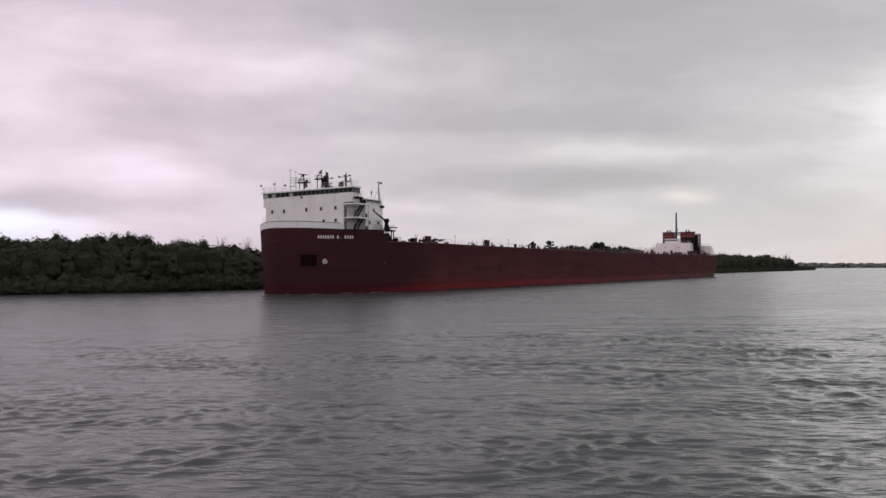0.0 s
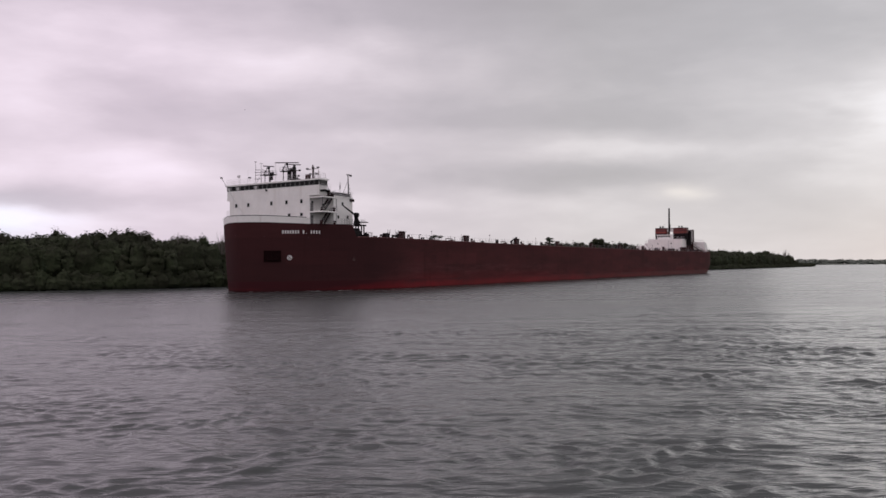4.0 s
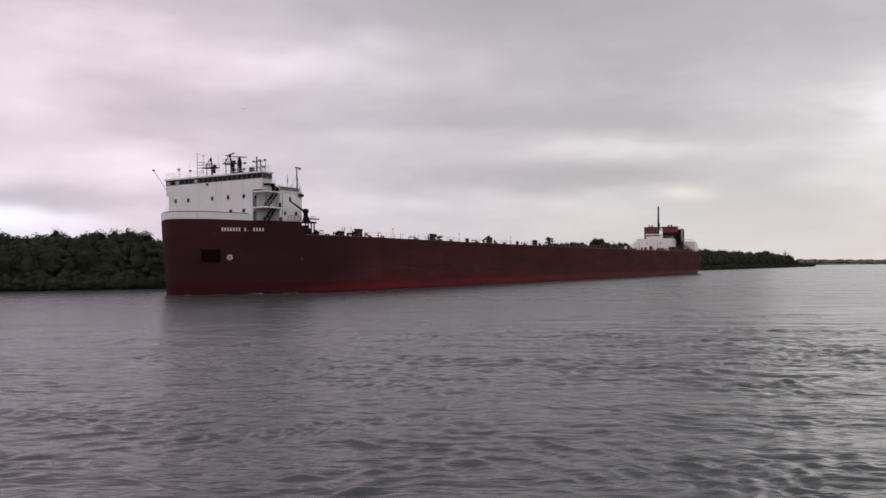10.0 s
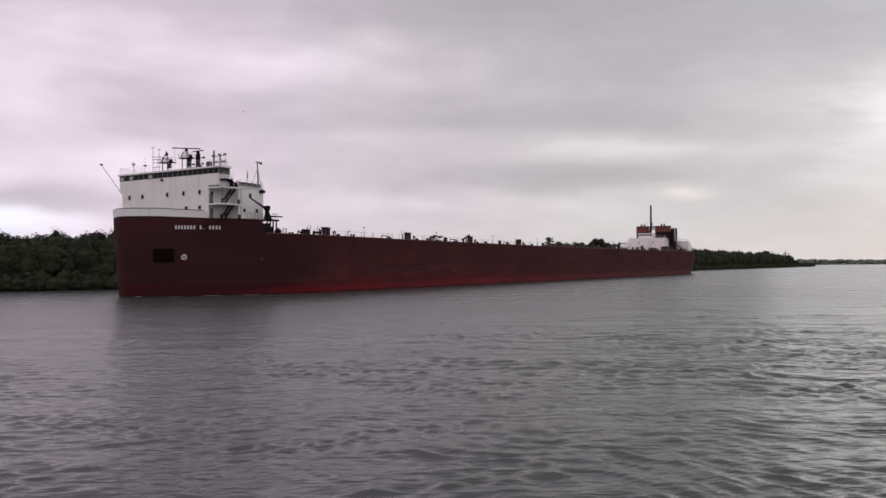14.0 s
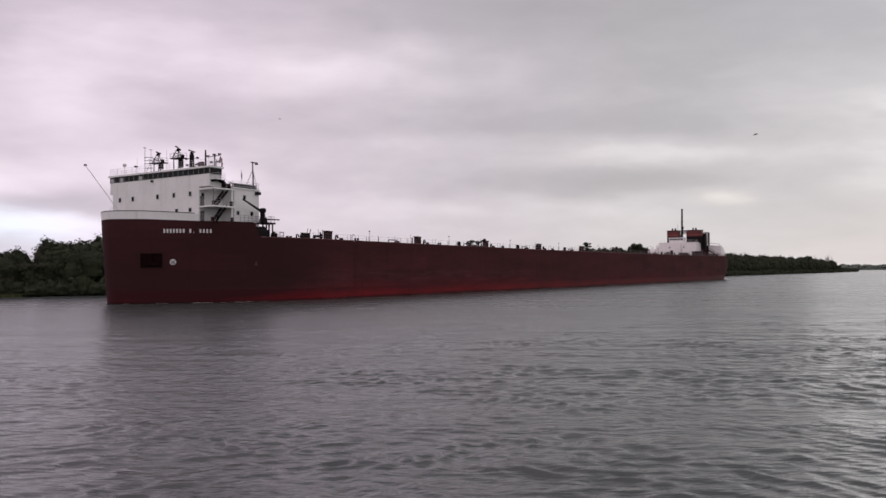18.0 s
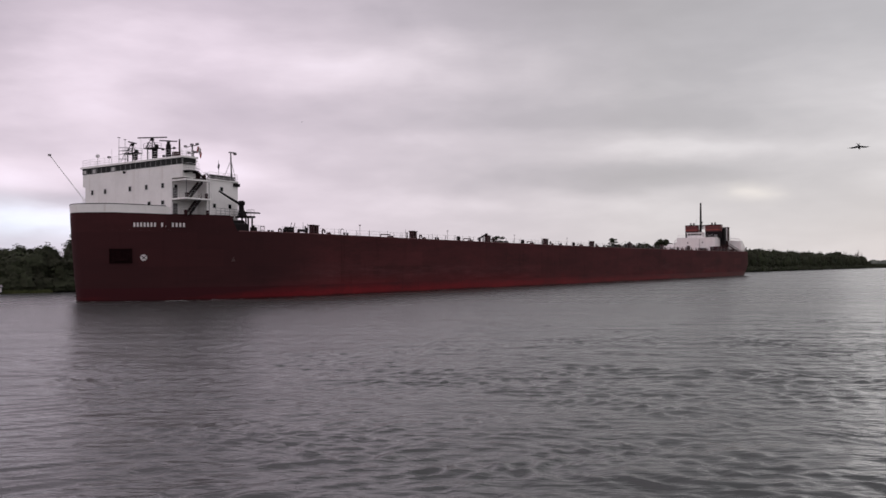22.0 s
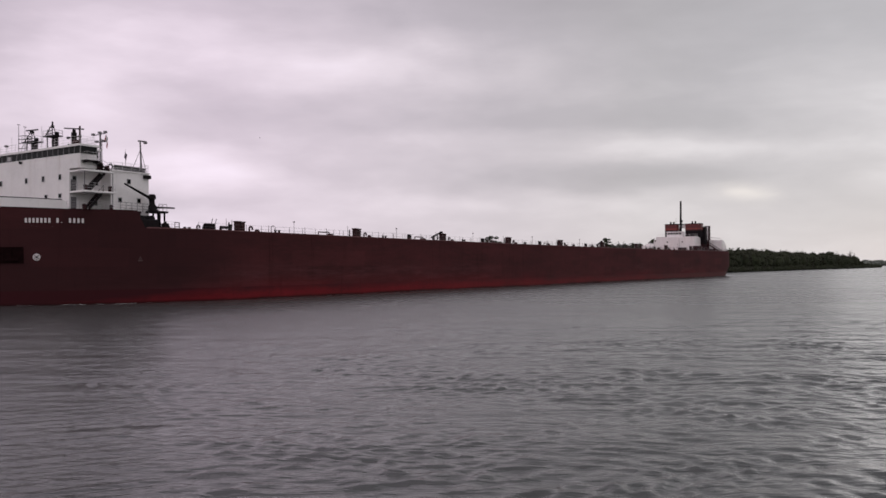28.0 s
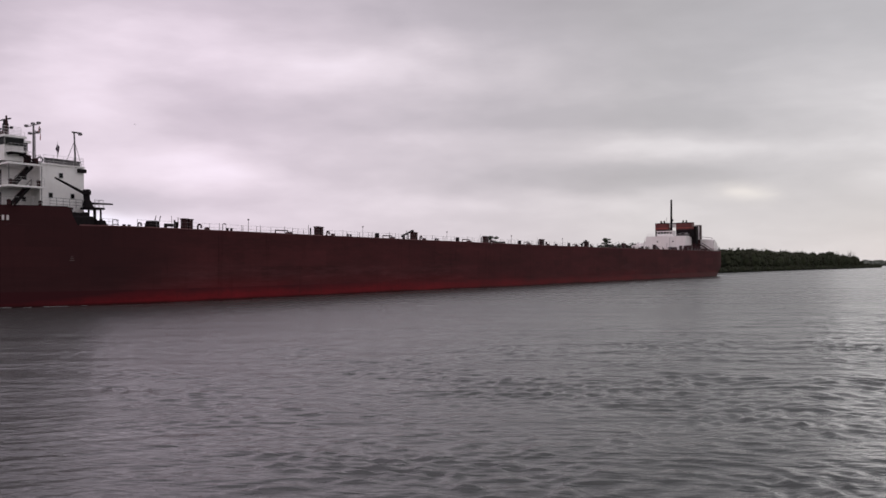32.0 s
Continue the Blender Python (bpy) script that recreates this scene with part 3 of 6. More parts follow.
def canopy(x, y):
    """Height of the treetops along the bank."""
    if y < 215:
        return float(np.interp(x, (-97, -91, -86, -83.5, -80, -77, -71, -65, -59, -55, -46), (6.3, 8.6, 9.5, 11.3, 10.8, 11.3, 12.3, 11.2, 12.0, 11.3, 11.0)))
    if y > 1000:
        return max(4.5, 15.4 - (y - 1000) / 4.5)
    return 11.0 + 4.6 * max(0.0, min(1.0, (y - 390) / 70))


def plant_bank():
    rng = random.Random(11)
    kinds = [(broad_tree(s, h, w), h * 1.06) for s, h, w in ((1, 10.5, 3.4), (2, 9.2, 3.0), (3, 11.5, 3.6), (4, 8.2, 3.2), (5, 10.0, 2.7))]
    pines = [(pine_tree(21, 11.5, 2.3), 11.6), (pine_tree(22, 13.0, 2.2, 0.2), 13.1), (pine_tree(23, 10.0, 2.6, 0.15), 10.1)]
    tall = [(layered_pine(41, 13.5, 3.0), 13.5), (layered_pine(42, 13.0, 3.4), 13.0)]
    ghosts = [(bare_tree(31, 12.5), 12.5), (bare_tree(32, 11.5), 11.5)]
    used = set()

    def put(kind, x, y, z, height):
        tree, h = kind
        s = height / h
        turn = Matrix.Rotation(rng.random() * 6.28, 4, "Z")
        if tree.name not in used:
            used.add(tree.name)
            tree.matrix_basis = Matrix.Translation((x, y, z)) @ turn
            tree.scale = (s, s, s)
        else:
            ob = copy_thing(tree, Matrix.Translation((x, y, z)) @ turn)
            ob.scale = (s, s, s)

    for row, (back, step) in enumerate(((3.5, 3.4), (9.0, 4.6))):
        for x, y, ux, uy in along(SHORE[1:-1], step):
            if y > 230 and rng.random() < (0.45 if row == 0 else 0.7):
                continue
            if y > 700 and rng.random() < 0.15:
                continue
            off = back + rng.uniform(-1.6, 1.8)
            px, py = x - uy * off + rng.uniform(-1, 1), y + ux * off + rng.uniform(-1, 1)
            kind = rng.choice(pines) if rng.random() < (0.03 if y < 230 else 0.30) else rng.choice(kinds)
            put(kind, px, py, 0.8 if row == 0 else 1.2, (canopy(x, y) - 1.3) * rng.uniform(0.78, 0.94) * (0.86 if row == 0 else 0.97) * (rng.uniform(0.86, 1.14) if y > 230 else 1.0))
    for x, y, h in ((-57, 203, 11.0), (-50, 211, 11.4), (-46, 219, 11.2), (362, 992, 18.0), (355, 978, 16.0), (370, 1004, 16.0), (331, 940, 16.4)):
        put(rng.choice(ghosts), x, y, 1.0, h)
    # the single pines that stand over the skyline behind the ship
    for x, y, h in ((-86, 184, 7.6), (-98, 180, 5.5)):
        put(rng.choice(kinds), x, y, 1.1, h)
    for k, (x, y, h) in enumerate(((45.8, 402.6, 14.6), (75.8, 461, 17.2), (-2.0, 310, 13.0), (79, 466, 15.6), (96, 500, 16.2), (103, 512, 15.6), (64, 440, 14.6), (56, 425, 14.2), (318, 925, 16.9))):
        put(tall[k // 2] if k in (0, 2) else kinds[k % 5], x, y, 1.0, h)


plant_bank()


def build_woods(name, path, near, depth, top, crowns, leaves, size, label, seed, material, wide=2.6):
    """The closed wood behind and under the first rows: crowns crowded together, each a lumpy dome of leaf sprays, with brush at its foot."""
    rng = np.random.default_rng(seed)
    pts = along(path, 2.0)
    corners = []
    lanes = 5
    plan = [(i / (crowns // lanes), lane) for lane in range(lanes) for i in range(crowns // lanes)]
    plan += [(i / crowns, -1) for i in range(crowns)]
    for place, lane in plan:
        x, y, ux, uy = pts[min(len(pts) - 1, int((place + rng.uniform(-0.4, 0.4) * lanes / crowns) * len(pts)) % len(pts))]
        brush = lane < 0
        u = (lane + 0.5 + rng.uniform(-0.4, 0.4)) / lanes
        d = near + (rng.uniform(-0.6, 1.2) if brush else 2.0 + depth * u)
        high = top(x, y) * (rng.uniform(0.80, 1.02) if lane > 1 else rng.uniform(0.55, 0.9))
        if brush:
            high = rng.uniform(1.4, 3.6)
        r = wide * rng.uniform(0.85, 1.3) * (0.6 if brush else 1.0)
        k = int(leaves * (0.3 if brush else 1.0))
        way = rng.normal(size=(k, 3))
        way /= np.linalg.norm(way, axis=1)[:, None]
        way[:, 2] = np.where(way[:, 2] < -0.6, -way[:, 2], way[:, 2])
        phase = rng.random(3) * 6

        def lump(v):
            return 1.0 + 0.16 * np.sin(v[..., 0] * 5 + phase[0]) * np.sin(v[..., 1] * 5 + phase[1]) + 0.12 * np.sin(v[..., 2] * 7 + phase[2])

        reach = (lump(way) * (1.0 - 0.17 * rng.random(k) ** 1.5))[:, None]
        rise = high * (0.7 if brush else 0.46)
        spot = np.array([x - uy * d, y + ux * d, 0.5 + high - rise]) + way * reach * np.array([r, r, rise])
        spot[:, 2] = np.maximum(spot[:, 2], 0.1 + 0.4 * rng.random(k))
        face = way * np.array([1, 1, 0.8]) + rng.normal(0, 0.17, (k, 3)) + np.array([0, 0, 0.15])
        face /= np.linalg.norm(face, axis=1)[:, None]
        side = np.cross(face, rng.normal(size=(k, 3)))
        side /= np.linalg.norm(side, axis=1)[:, None]
        span = (size * rng.uniform(0.6, 1.4, k))[:, None]
        # the closed inside of the crown, a little way in from the leaves
        th, ph = np.meshgrid(np.linspace(0, 2 * np.pi, 14 if size < 0.3 else 9)[:-1], np.linspace(-1.1, 1.5, 9 if size < 0.3 else 6), indexing="xy")
        inner = np.stack([np.cos(th) * np.cos(ph), np.sin(th) * np.cos(ph), np.sin(ph)], -1)
        bulge = lump(inner) * rng.uniform(0.80, 0.90, th.shape)
        inner = np.array([x - uy * d, y + ux * d, 0.5 + high - rise]) + inner * bulge[..., None] * np.array([r, r, rise])
        inner[..., 2] = np.maximum(inner[..., 2], 0.05)
        nxt = np.roll(inner, -1, axis=1)
        corners.append(np.stack([inner[:-1], nxt[:-1], nxt[1:], inner[1:]], 2).reshape(-1, 4, 3))
        u_, v_ = side * span, np.cross(face, side) * span * 0.8
        corners.append(np.stack([spot + u_, spot + v_, spot - u_, spot - v_], 1))
    co = np.concatenate(corners).reshape(-1, 3).astype(np.float32)
    me = bpy.data.meshes.new(name)
    me.vertices.add(len(co))
    me.vertices.foreach_set("co", co.ravel())
    me.loops.add(len(co))
    me.loops.foreach_set("vertex_index", np.arange(len(co), dtype=np.int32))
    me.polygons.add(len(co) // 4)
    me.polygons.foreach_set("loop_start", np.arange(0, len(co), 4, dtype=np.int32))
    me.update(calc_edges=True)
    me.materials.append(material)
    return tagged(new(name, me), label, "woods", kind="stuff")


build_woods("woods", SHORE[2:7], 0.4, 18, lambda x, y: canopy(x, y) * 0.985, 230, 900, 0.22, "closed dark green wood with brush down to the water", 7, M_LEAF)
build_woods("woods", SHORE[6:-1], 0.5, 24, lambda x, y: canopy(x, y) * 0.98, 700, 120, 0.55, "closed dark wood along the far bank", 9, M_LEAF, 3.4)
build_woods("distant_woods", FAR_SHORE[1:], 4, 40, lambda x, y: 12.5 + 5.5 * noise.noise((x * 0.006, y * 0.006, 1)), 450, 50, 2.4, "low woods on the distant shore, haze in their colour", 8, M_HAZED_WOOD, 12.0)



def build_reeds():
    """Pale reeds and grass at the water's edge, where the bank turns away upstream."""
    rng = np.random.default_rng(12)
    k = 5000
    line = along([(-112, 155), (-94, 170), (-88, 176)], 1.0)
    quads = np.zeros((k, 4, 3))
    for i in range(k):
        x, y, ux, uy = line[int(rng.random() * len(line))]
        d, j = rng.uniform(-3.6, -1.4), rng.uniform(-0.5, 0.5)
        foot = np.array([x - uy * d + ux * j, y + ux * d + uy * j, -0.05])
        turn, high, w = rng.random() * 6.28, rng.uniform(0.35, 0.8), rng.uniform(0.03, 0.06)
        side, bend = np.array([math.cos(turn), math.sin(turn), 0]) * w, np.append(rng.normal(0, 0.12, 2), high)
        quads[i] = [foot - side, foot + side, foot + bend + side * 0.3, foot + bend - side * 0.3]
    me = bpy.data.meshes.new("reeds")
    me.from_pydata(quads.reshape(-1, 3).tolist(), [], np.arange(4 * k).reshape(-1, 4).tolist())
    me.materials.append(M_REED)
    tagged(new("reeds", me), "strip of dull green reeds at the water's edge", "reeds", kind="stuff")


build_reeds()


def build_boathouse():
    """A low pale boathouse on piles at the edge of the reeds."""
    shed = new("boathouse")
    part("wall", add_box(fresh(), (-1.5, -0.9, 0.35), (1.5, 0.9, 1.35), 0.02), M_WHITE, shed)
    bm = fresh()
    rows = [[bm.verts.new((x, y, z)) for x in (-1.7, 1.7)] for y, z in ((-1.1, 1.32), (0.0, 1.68), (1.1, 1.32), (1.1, 1.24), (0.0, 1.58), (-1.1, 1.24))]
    for i in range(6):
        p, q = rows[i], rows[(i + 1) % 6]
        bm.faces.new((p[0], p[1], q[1], q[0]))
    for e in (0, 1):
        bm.faces.new([r[e] for r in rows])
    bmesh.ops.recalc_face_normals(bm, faces=bm.faces)
    part("roof", bm, M_STEEL, shed)
    part("door", add_box(fresh(), (-0.5, -0.93, 0.36), (0.4, -0.88, 1.2), 0.01), M_STEEL, shed)
    part("floor_beam", add_box(fresh(), (-1.6, -1.0, 0.2), (1.6, 1.0, 0.35), 0.02), M_BARK, shed)
    for x in (-1.4, 1.4):
        for y in (-0.8, 0.8):
            part("pile", add_rod(fresh(), (x, y, -2.2), (x, y, 0.22), 0.1, sides=8), M_BARK, shed)
    shed.matrix_basis = pose(-94.1, 166.3, 0, 0, 0, 36)
    tagged(shed, "low white boathouse on piles beside the reeds", "boathouse")


build_boathouse()

# ---- the freighter: local x runs aft from the stem, local y to starboard, z up from the water ----
SHIP = new("lake_freighter")
tagged(SHIP, "very long maroon bulk freighter with white forward pilothouse", "ship")
BEAM, LENGTH = 16.0, 304.8


def sheer(a):
    return 9.06 + 0.197 * (1.5 - a / 100) ** 2


def fore_top(a):
    """Top of the raised bow plating, swept down to the main deck at its after end."""
    if a < FC_END:
        return 11.62 + 0.22 * max(0.0, min(1.0, 1 - a / 5))
    u = min(1.0, (a - FC_END) / (FC_FOOT - FC_END))
    return 11.62 + (sheer(a) - 11.62) * (3 * u * u - 2 * u ** 3)


FC_END, FC_FOOT = 12.4, 13.3


def bow_point(theta, z):
    """Port side of the bow: theta 0 at the stem, 90 degrees where the straight side begins. Gives a, b."""
    k = max(0.0, min(1.0, z / 11.6))
    stem = 1.0 * (1 - k) ** 1.3 - 1.2
    run = 28.0 - 1.0 * k
    th = radians(theta)
    b = BEAM * math.sin(th) ** 1.2
    return stem + run * (1 - math.cos(th)) - 1.25 * math.exp(-(b / 4.0) ** 2), b


def outline(z):
    """Port side of the hull at height z, stem to transom, as (a, b)."""
    pts = [bow_point(90 * i / 26, z) for i in range(27)]
    a = 32.0
    while a < 284:
        pts.append((a, BEAM))
        a += 8.0
    k = max(0.0, min(1.0, (z + 0.8) / 4.5))
    for u, b in ((284, 16.0), (292, 15.9), (298, 15.6), (302, 14.9), (303.6, 14.0), (304.5, 12.6), (304.8, 10.0), (304.8, 5.0), (304.8, 0.0)):
        cut = (1 - k) * max(0.0, (u - 290) / 15)
        pts.append((u - 2.4 * cut, b * (1 - 0.16 * cut)))
    return pts


def full_loop(z):
    p = outline(z)
    return [(a, -b) for a, b in p] + [(a, b) for a, b in reversed(p[1:-1])]


def shell(levels, top=None, bottom=False):
    """Hull plating through the given heights; the last row follows top(a)."""
    bm = fresh()
    rows = []
    for z in levels:
        rows.append([bm.verts.new((a, y, z)) for a, y in full_loop(z)])
    if top:
        ring = full_loop(9.35)
        rows.append([bm.verts.new((a, y, top(a))) for a, y in ring])
    k = len(rows[0])
    for r0, r1 in zip(rows, rows[1:]):
        for i in range(k):
            j = (i + 1) % k
            bm.faces.new((r0[i], r0[j], r1[j], r1[i]))
    if bottom:
        bm.faces.new(list(reversed(rows[0])))
    bmesh.ops.recalc_face_normals(bm, faces=bm.faces)
    return bm


BOOT = 1.75
boot = part("boot_top", shell([-3.0, -1.0, 0.0, 0.9, BOOT], bottom=True), M_BOOT, SHIP, "brighter red band along the waterline", smooth=True)
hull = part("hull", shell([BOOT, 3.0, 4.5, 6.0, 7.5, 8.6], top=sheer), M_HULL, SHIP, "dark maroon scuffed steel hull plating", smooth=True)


def build_deck():
    bm = fresh()
    p = outline(8.6)
    pairs = [(bm.verts.new((a, -b + 0.02, sheer(a) - 0.06)), bm.verts.new((a, b - 0.02, sheer(a) - 0.06))) for a, b in p if b > 0]
    for (p0, s0), (p1, s1) in zip(pairs, pairs[1:]):
        bm.faces.new((p0, p1, s1, s0))
    bmesh.ops.recalc_face_normals(bm, faces=bm.faces)
    part("main_deck", bm, M_DECK, SHIP, "long red oxide steel main deck")
    # rounded edge plate that runs along both sides of the deck
    for side in (-1, 1):
        bm = fresh()
        pts = [(a, side * (b - 0.05), sheer(a) + 0.02) for a, b in p if 13 < a < 303]
        add_path(bm, pts, 0.09, 6)
        part("deck_edge", bm, M_EDGE, SHIP)


build_deck()


def bow_theta(a_want, z):
    lo, hi = 0.0, 90.0
    for _ in range(40):
        mid = (lo + hi) / 2
        if bow_point(mid, z)[0] < a_want:
            lo = mid
        else:
            hi = mid
    return lo


def build_forecastle():
    bm = fresh()
    th_end = bow_theta(FC_FOOT, 9.5)
    ths = [th_end * i / 30 for i in range(31)]
    rows = []
    for f in (0.0, 0.5, 1.0):
        row = []
        for sgn in (1, -1):
            seq = ths if sgn == 1 else ths[1:]
            for th in seq:
                a0, _ = bow_point(th, 9.4)
                z = sheer(a0) + (fore_top(a0) - sheer(a0)) * f
                a, b = bow_point(th, z)
                row.append((sgn * th, a, -sgn * b, z))
        row.sort(key=lambda q: q[0])
        rows.append([bm.verts.new(q[1:]) for q in row])
    for r0, r1 in zip(rows, rows[1:]):
        for i in range(len(r0) - 1):
            bm.faces.new((r0[i], r0[i + 1], r1[i + 1], r1[i]))
    bmesh.ops.recalc_face_normals(bm, faces=bm.faces)
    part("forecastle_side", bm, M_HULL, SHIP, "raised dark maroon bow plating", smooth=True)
    bm = fresh()
    th = bow_theta(FC_END, 11.5)
    ring = [bow_point(th * i / 24, 11.5) for i in range(25)]
    plan = [(a + 0.12, -b * 0.992) for a, b in ring] + [(13.0, -ring[-1][1] * 0.99), (13.0, ring[-1][1] * 0.99)] + [(a + 0.12, b * 0.992) for a, b in reversed(ring)]
    add_prism(bm, plan[:-1], 11.25, 11.5)
    part("forecastle_deck", bm, M_GEAR, SHIP)
    bm = add_box(fresh(), (12.8, -13.1, 8.9), (16.2, -11.0, 10.6), 0.15)
    add_rod(bm, (13.6, -12.9, 10.5), (13.6, -11.3, 10.5), 0.55, sides=14)
    add_rod(bm, (15.2, -12.9, 10.6), (15.2, -11.3, 10.6), 0.5, sides=14)
    part("chain_stopper", bm, M_BLACK, SHIP, "black mooring machinery at the break of the bow")
    part("forecastle_bulkhead", add_box(fresh(), (12.75, -13.3, 9.0), (12.95, 13.3, 11.24)), M_GEAR, SHIP)
    # white bulwark round the nose, its after ends cut at a slope
    bm = fresh()
    b_end = bow_theta(5.3, 11.7)
    ths = [-b_end + 2 * b_end * i / 90 for i in range(91)]
    lo, hi = [], []
    for th in ths:
        a, b = bow_point(abs(th), 11.62)
        y = -math.copysign(b, th)
        a0 = a
        top = 12.64 + 0.30 * max(0.0, min(1.0, 1 - a0 / 5))
        edge = (b_end - abs(th)) / b_end
        if edge < 0.025:
            top = fore_top(a0) + (top - fore_top(a0)) * edge / 0.025
        lo.append(bm.verts.new((a - 0.02, y, fore_top(a0) - 0.02)))
        hi.append(bm.verts.new((a - 0.10 + 0.02, y * 1.003, top)))
    for i in range(len(lo) - 1):
        bm.faces.new((lo[i], lo[i + 1], hi[i + 1], hi[i]))
    bmesh.ops.recalc_face_normals(bm, faces=bm.faces)
    bmesh.ops.solidify(bm, geom=bm.faces[:], thickness=0.10)
    wall = part("bow_bulwark", bm, M_WHITE, SHIP, "white painted bulwark round the bow", smooth=False)
    bm = fresh()
    pts = []
    for th in ths[2:-2]:
        a, b = bow_point(abs(th), 11.62)
        pts.append((a - 0.05, -math.copysign(b, th), 12.66 + 0.30 * max(0.0, min(1.0, 1 - a / 5))))
    add_path(bm, pts, 0.06, 6)
    part("cap_rail", bm, M_BLACK, wall)


build_forecastle()


def on_bow(th, z, out=0.03):
    """A frame on the port bow plating: x along the hull aft, y up, z outwards."""
    a, b = bow_point(th, z)
    a2, b2 = bow_point(th + 0.3, z)
    a3, b3 = bow_point(th, z + 0.3)
    along_v = Vector((a2 - a, -(b2 - b), 0)).normalized()
    up = Vector((a3 - a, -(b3 - b), 0.3)).normalized()
    nrm = up.cross(along_v).normalized() * -1
    if nrm.y > 0:
        nrm = -nrm
    up = nrm.cross(along_v).normalized()
    if up.z < 0:
        up = -up
    m = Matrix((along_v, up, nrm)).transposed().to_4x4()
    return Matrix.Translation(Vector((a, -b, z)) + nrm * out) @ m


def theta_for_b(b_want, z):
    lo, hi = 0.0, 90.0
    for _ in range(40):
        mid = (lo + hi) / 2
        if bow_point(mid, z)[1] < b_want:
            lo = mid
        else:
            hi = mid
    return lo


def build_bow_marks():
    # lettering on the bow: plain bars the size of its letters
    z = 10.18
    t0, t1 = theta_for_b(6.16, z), theta_for_b(10.56, z)
    slots = "1111111_11_1111"
    for side in (1,):
        for i, c in enumerate(slots):
            if c == "_":
                continue
            th = t0 + (t1 - t0) * (i + 0.5) / len(slots)
            small = i == 9
            m = on_bow(th, z - (0.21 if small else 0.0))
            w, h = (0.05, 0.06) if small else (0.125, 0.275)
            bm = add_box(fresh(), (-w, -h, -0.01), (w, h, 0.012), m=m)
            bmesh.ops.recalc_face_normals(bm, faces=bm.faces)
            part("letter_bar", bm, M_LETTER, hull)
    # round white emblem with dark strokes
    m = on_bow(theta_for_b(6.94, 5.8), 5.8, 0.02)
    bm = fresh()
    bmesh.ops.create_cone(bm, cap_ends=True, segments=28, radius1=0.43, radius2=0.42, depth=0.04, matrix=m)
    disc = part("emblem_disc", bm, M_LETTER, hull, "round white emblem with dark cross strokes")
    bm = fresh()
    for ang in (40, 140):
        add_box(bm, (-0.33, -0.05, 0.02), (0.33, 0.05, 0.035), m=m @ Matrix.Rotation(radians(ang), 4, "Z"))
    add_box(bm, (-0.08, -0.36, 0.02), (0.08, -0.24, 0.034), m=m)
    part("emblem_strokes", bm, M_BLACK, disc)
    # anchor pocket: framed plate with the recess shade painted in, the anchor hauled home
    m = on_bow(theta_for_b(4.83, 6.05), 6.05, 0.0)
    bm = fresh()
    add_box(bm, (-1.35, -0.85, -0.35), (1.35, 0.85, 0.015), m=m)
    pocket = part("anchor_pocket", bm, M_POCKET, hull, "dark anchor pocket, recess shade painted in")
    bm = fresh()
    for lo, hi in (((-1.45, 0.8, -0.3), (1.45, 0.98, 0.09)), ((-1.45, -0.98, -0.3), (1.45, -0.8, 0.09)), ((-1.45, -0.98, -0.3), (-1.32, 0.98, 0.09)), ((1.32, -0.98, -0.3), (1.45, 0.98, 0.09))):
        add_box(bm, lo, hi, m=m)
    part("pocket_rim", bm, M_POCKET, pocket)
    bm = fresh()
    add_box(bm, (-0.16, -0.5, 0.0), (0.16, 0.7, 0.16), 0.03, m)
    add_box(bm, (-0.95, -0.72, 0.0), (0.95, -0.42, 0.2), 0.05, m)
    add_box(bm, (-1.0, -0.5, 0.02), (-0.72, 0.15, 0.16), 0.03, m)
    add_box(bm, (0.72, -0.5, 0.02), (1.0, 0.15, 0.16), 0.03, m)
    part("anchor", bm, M_POCKET, pocket)
    # pale thruster mark and draught figures as small bars
    m = on_bow(theta_for_b(13.4, 5.6), 5.6)
    bm = fresh()
    add_box(bm, (-0.28, -0.32, -0.01), (0.28, -0.22, 0.012), m=m)
    add_box(bm, (-0.2, -0.1, -0.01), (0.2, 0.0, 0.012), m=m)
    add_box(bm, (-0.1, 0.12, -0.01), (0.1, 0.22, 0.012), m=m)
    part("thruster_mark", bm, M_HULL_PALE, hull)


M_HULL_PALE = surf("worn_pale_paint", (0.075, 0.044, 0.044), (0.11, 0.068, 0.066), 2.0, 0.6, 0.05)
build_bow_marks()


def rails(name, pts, parent, height=1.0, step=1.5, bars=3, r=0.03, material=None):
    """A rail along a line of (a, b, z): one part of posts and bars."""
    bm = fresh()
    for p, q in zip(pts, pts[1:]):
        p, q = Vector((p[0], -p[1], p[2])), Vector((q[0], -q[1], q[2]))
        k = max(1, round((q - p).length / step))
        for i in range(k + 1):
            c = p + (q - p) * i / k
            add_rod(bm, c, c + Vector((0, 0, height)), r, sides=5)
        for b in range(bars):
            up = Vector((0, 0, height * (b + 1) / bars))
            add_rod(bm, p + up, q + up, r * 0.9, sides=5)
    return part(name, bm, material or M_RAIL, parent)


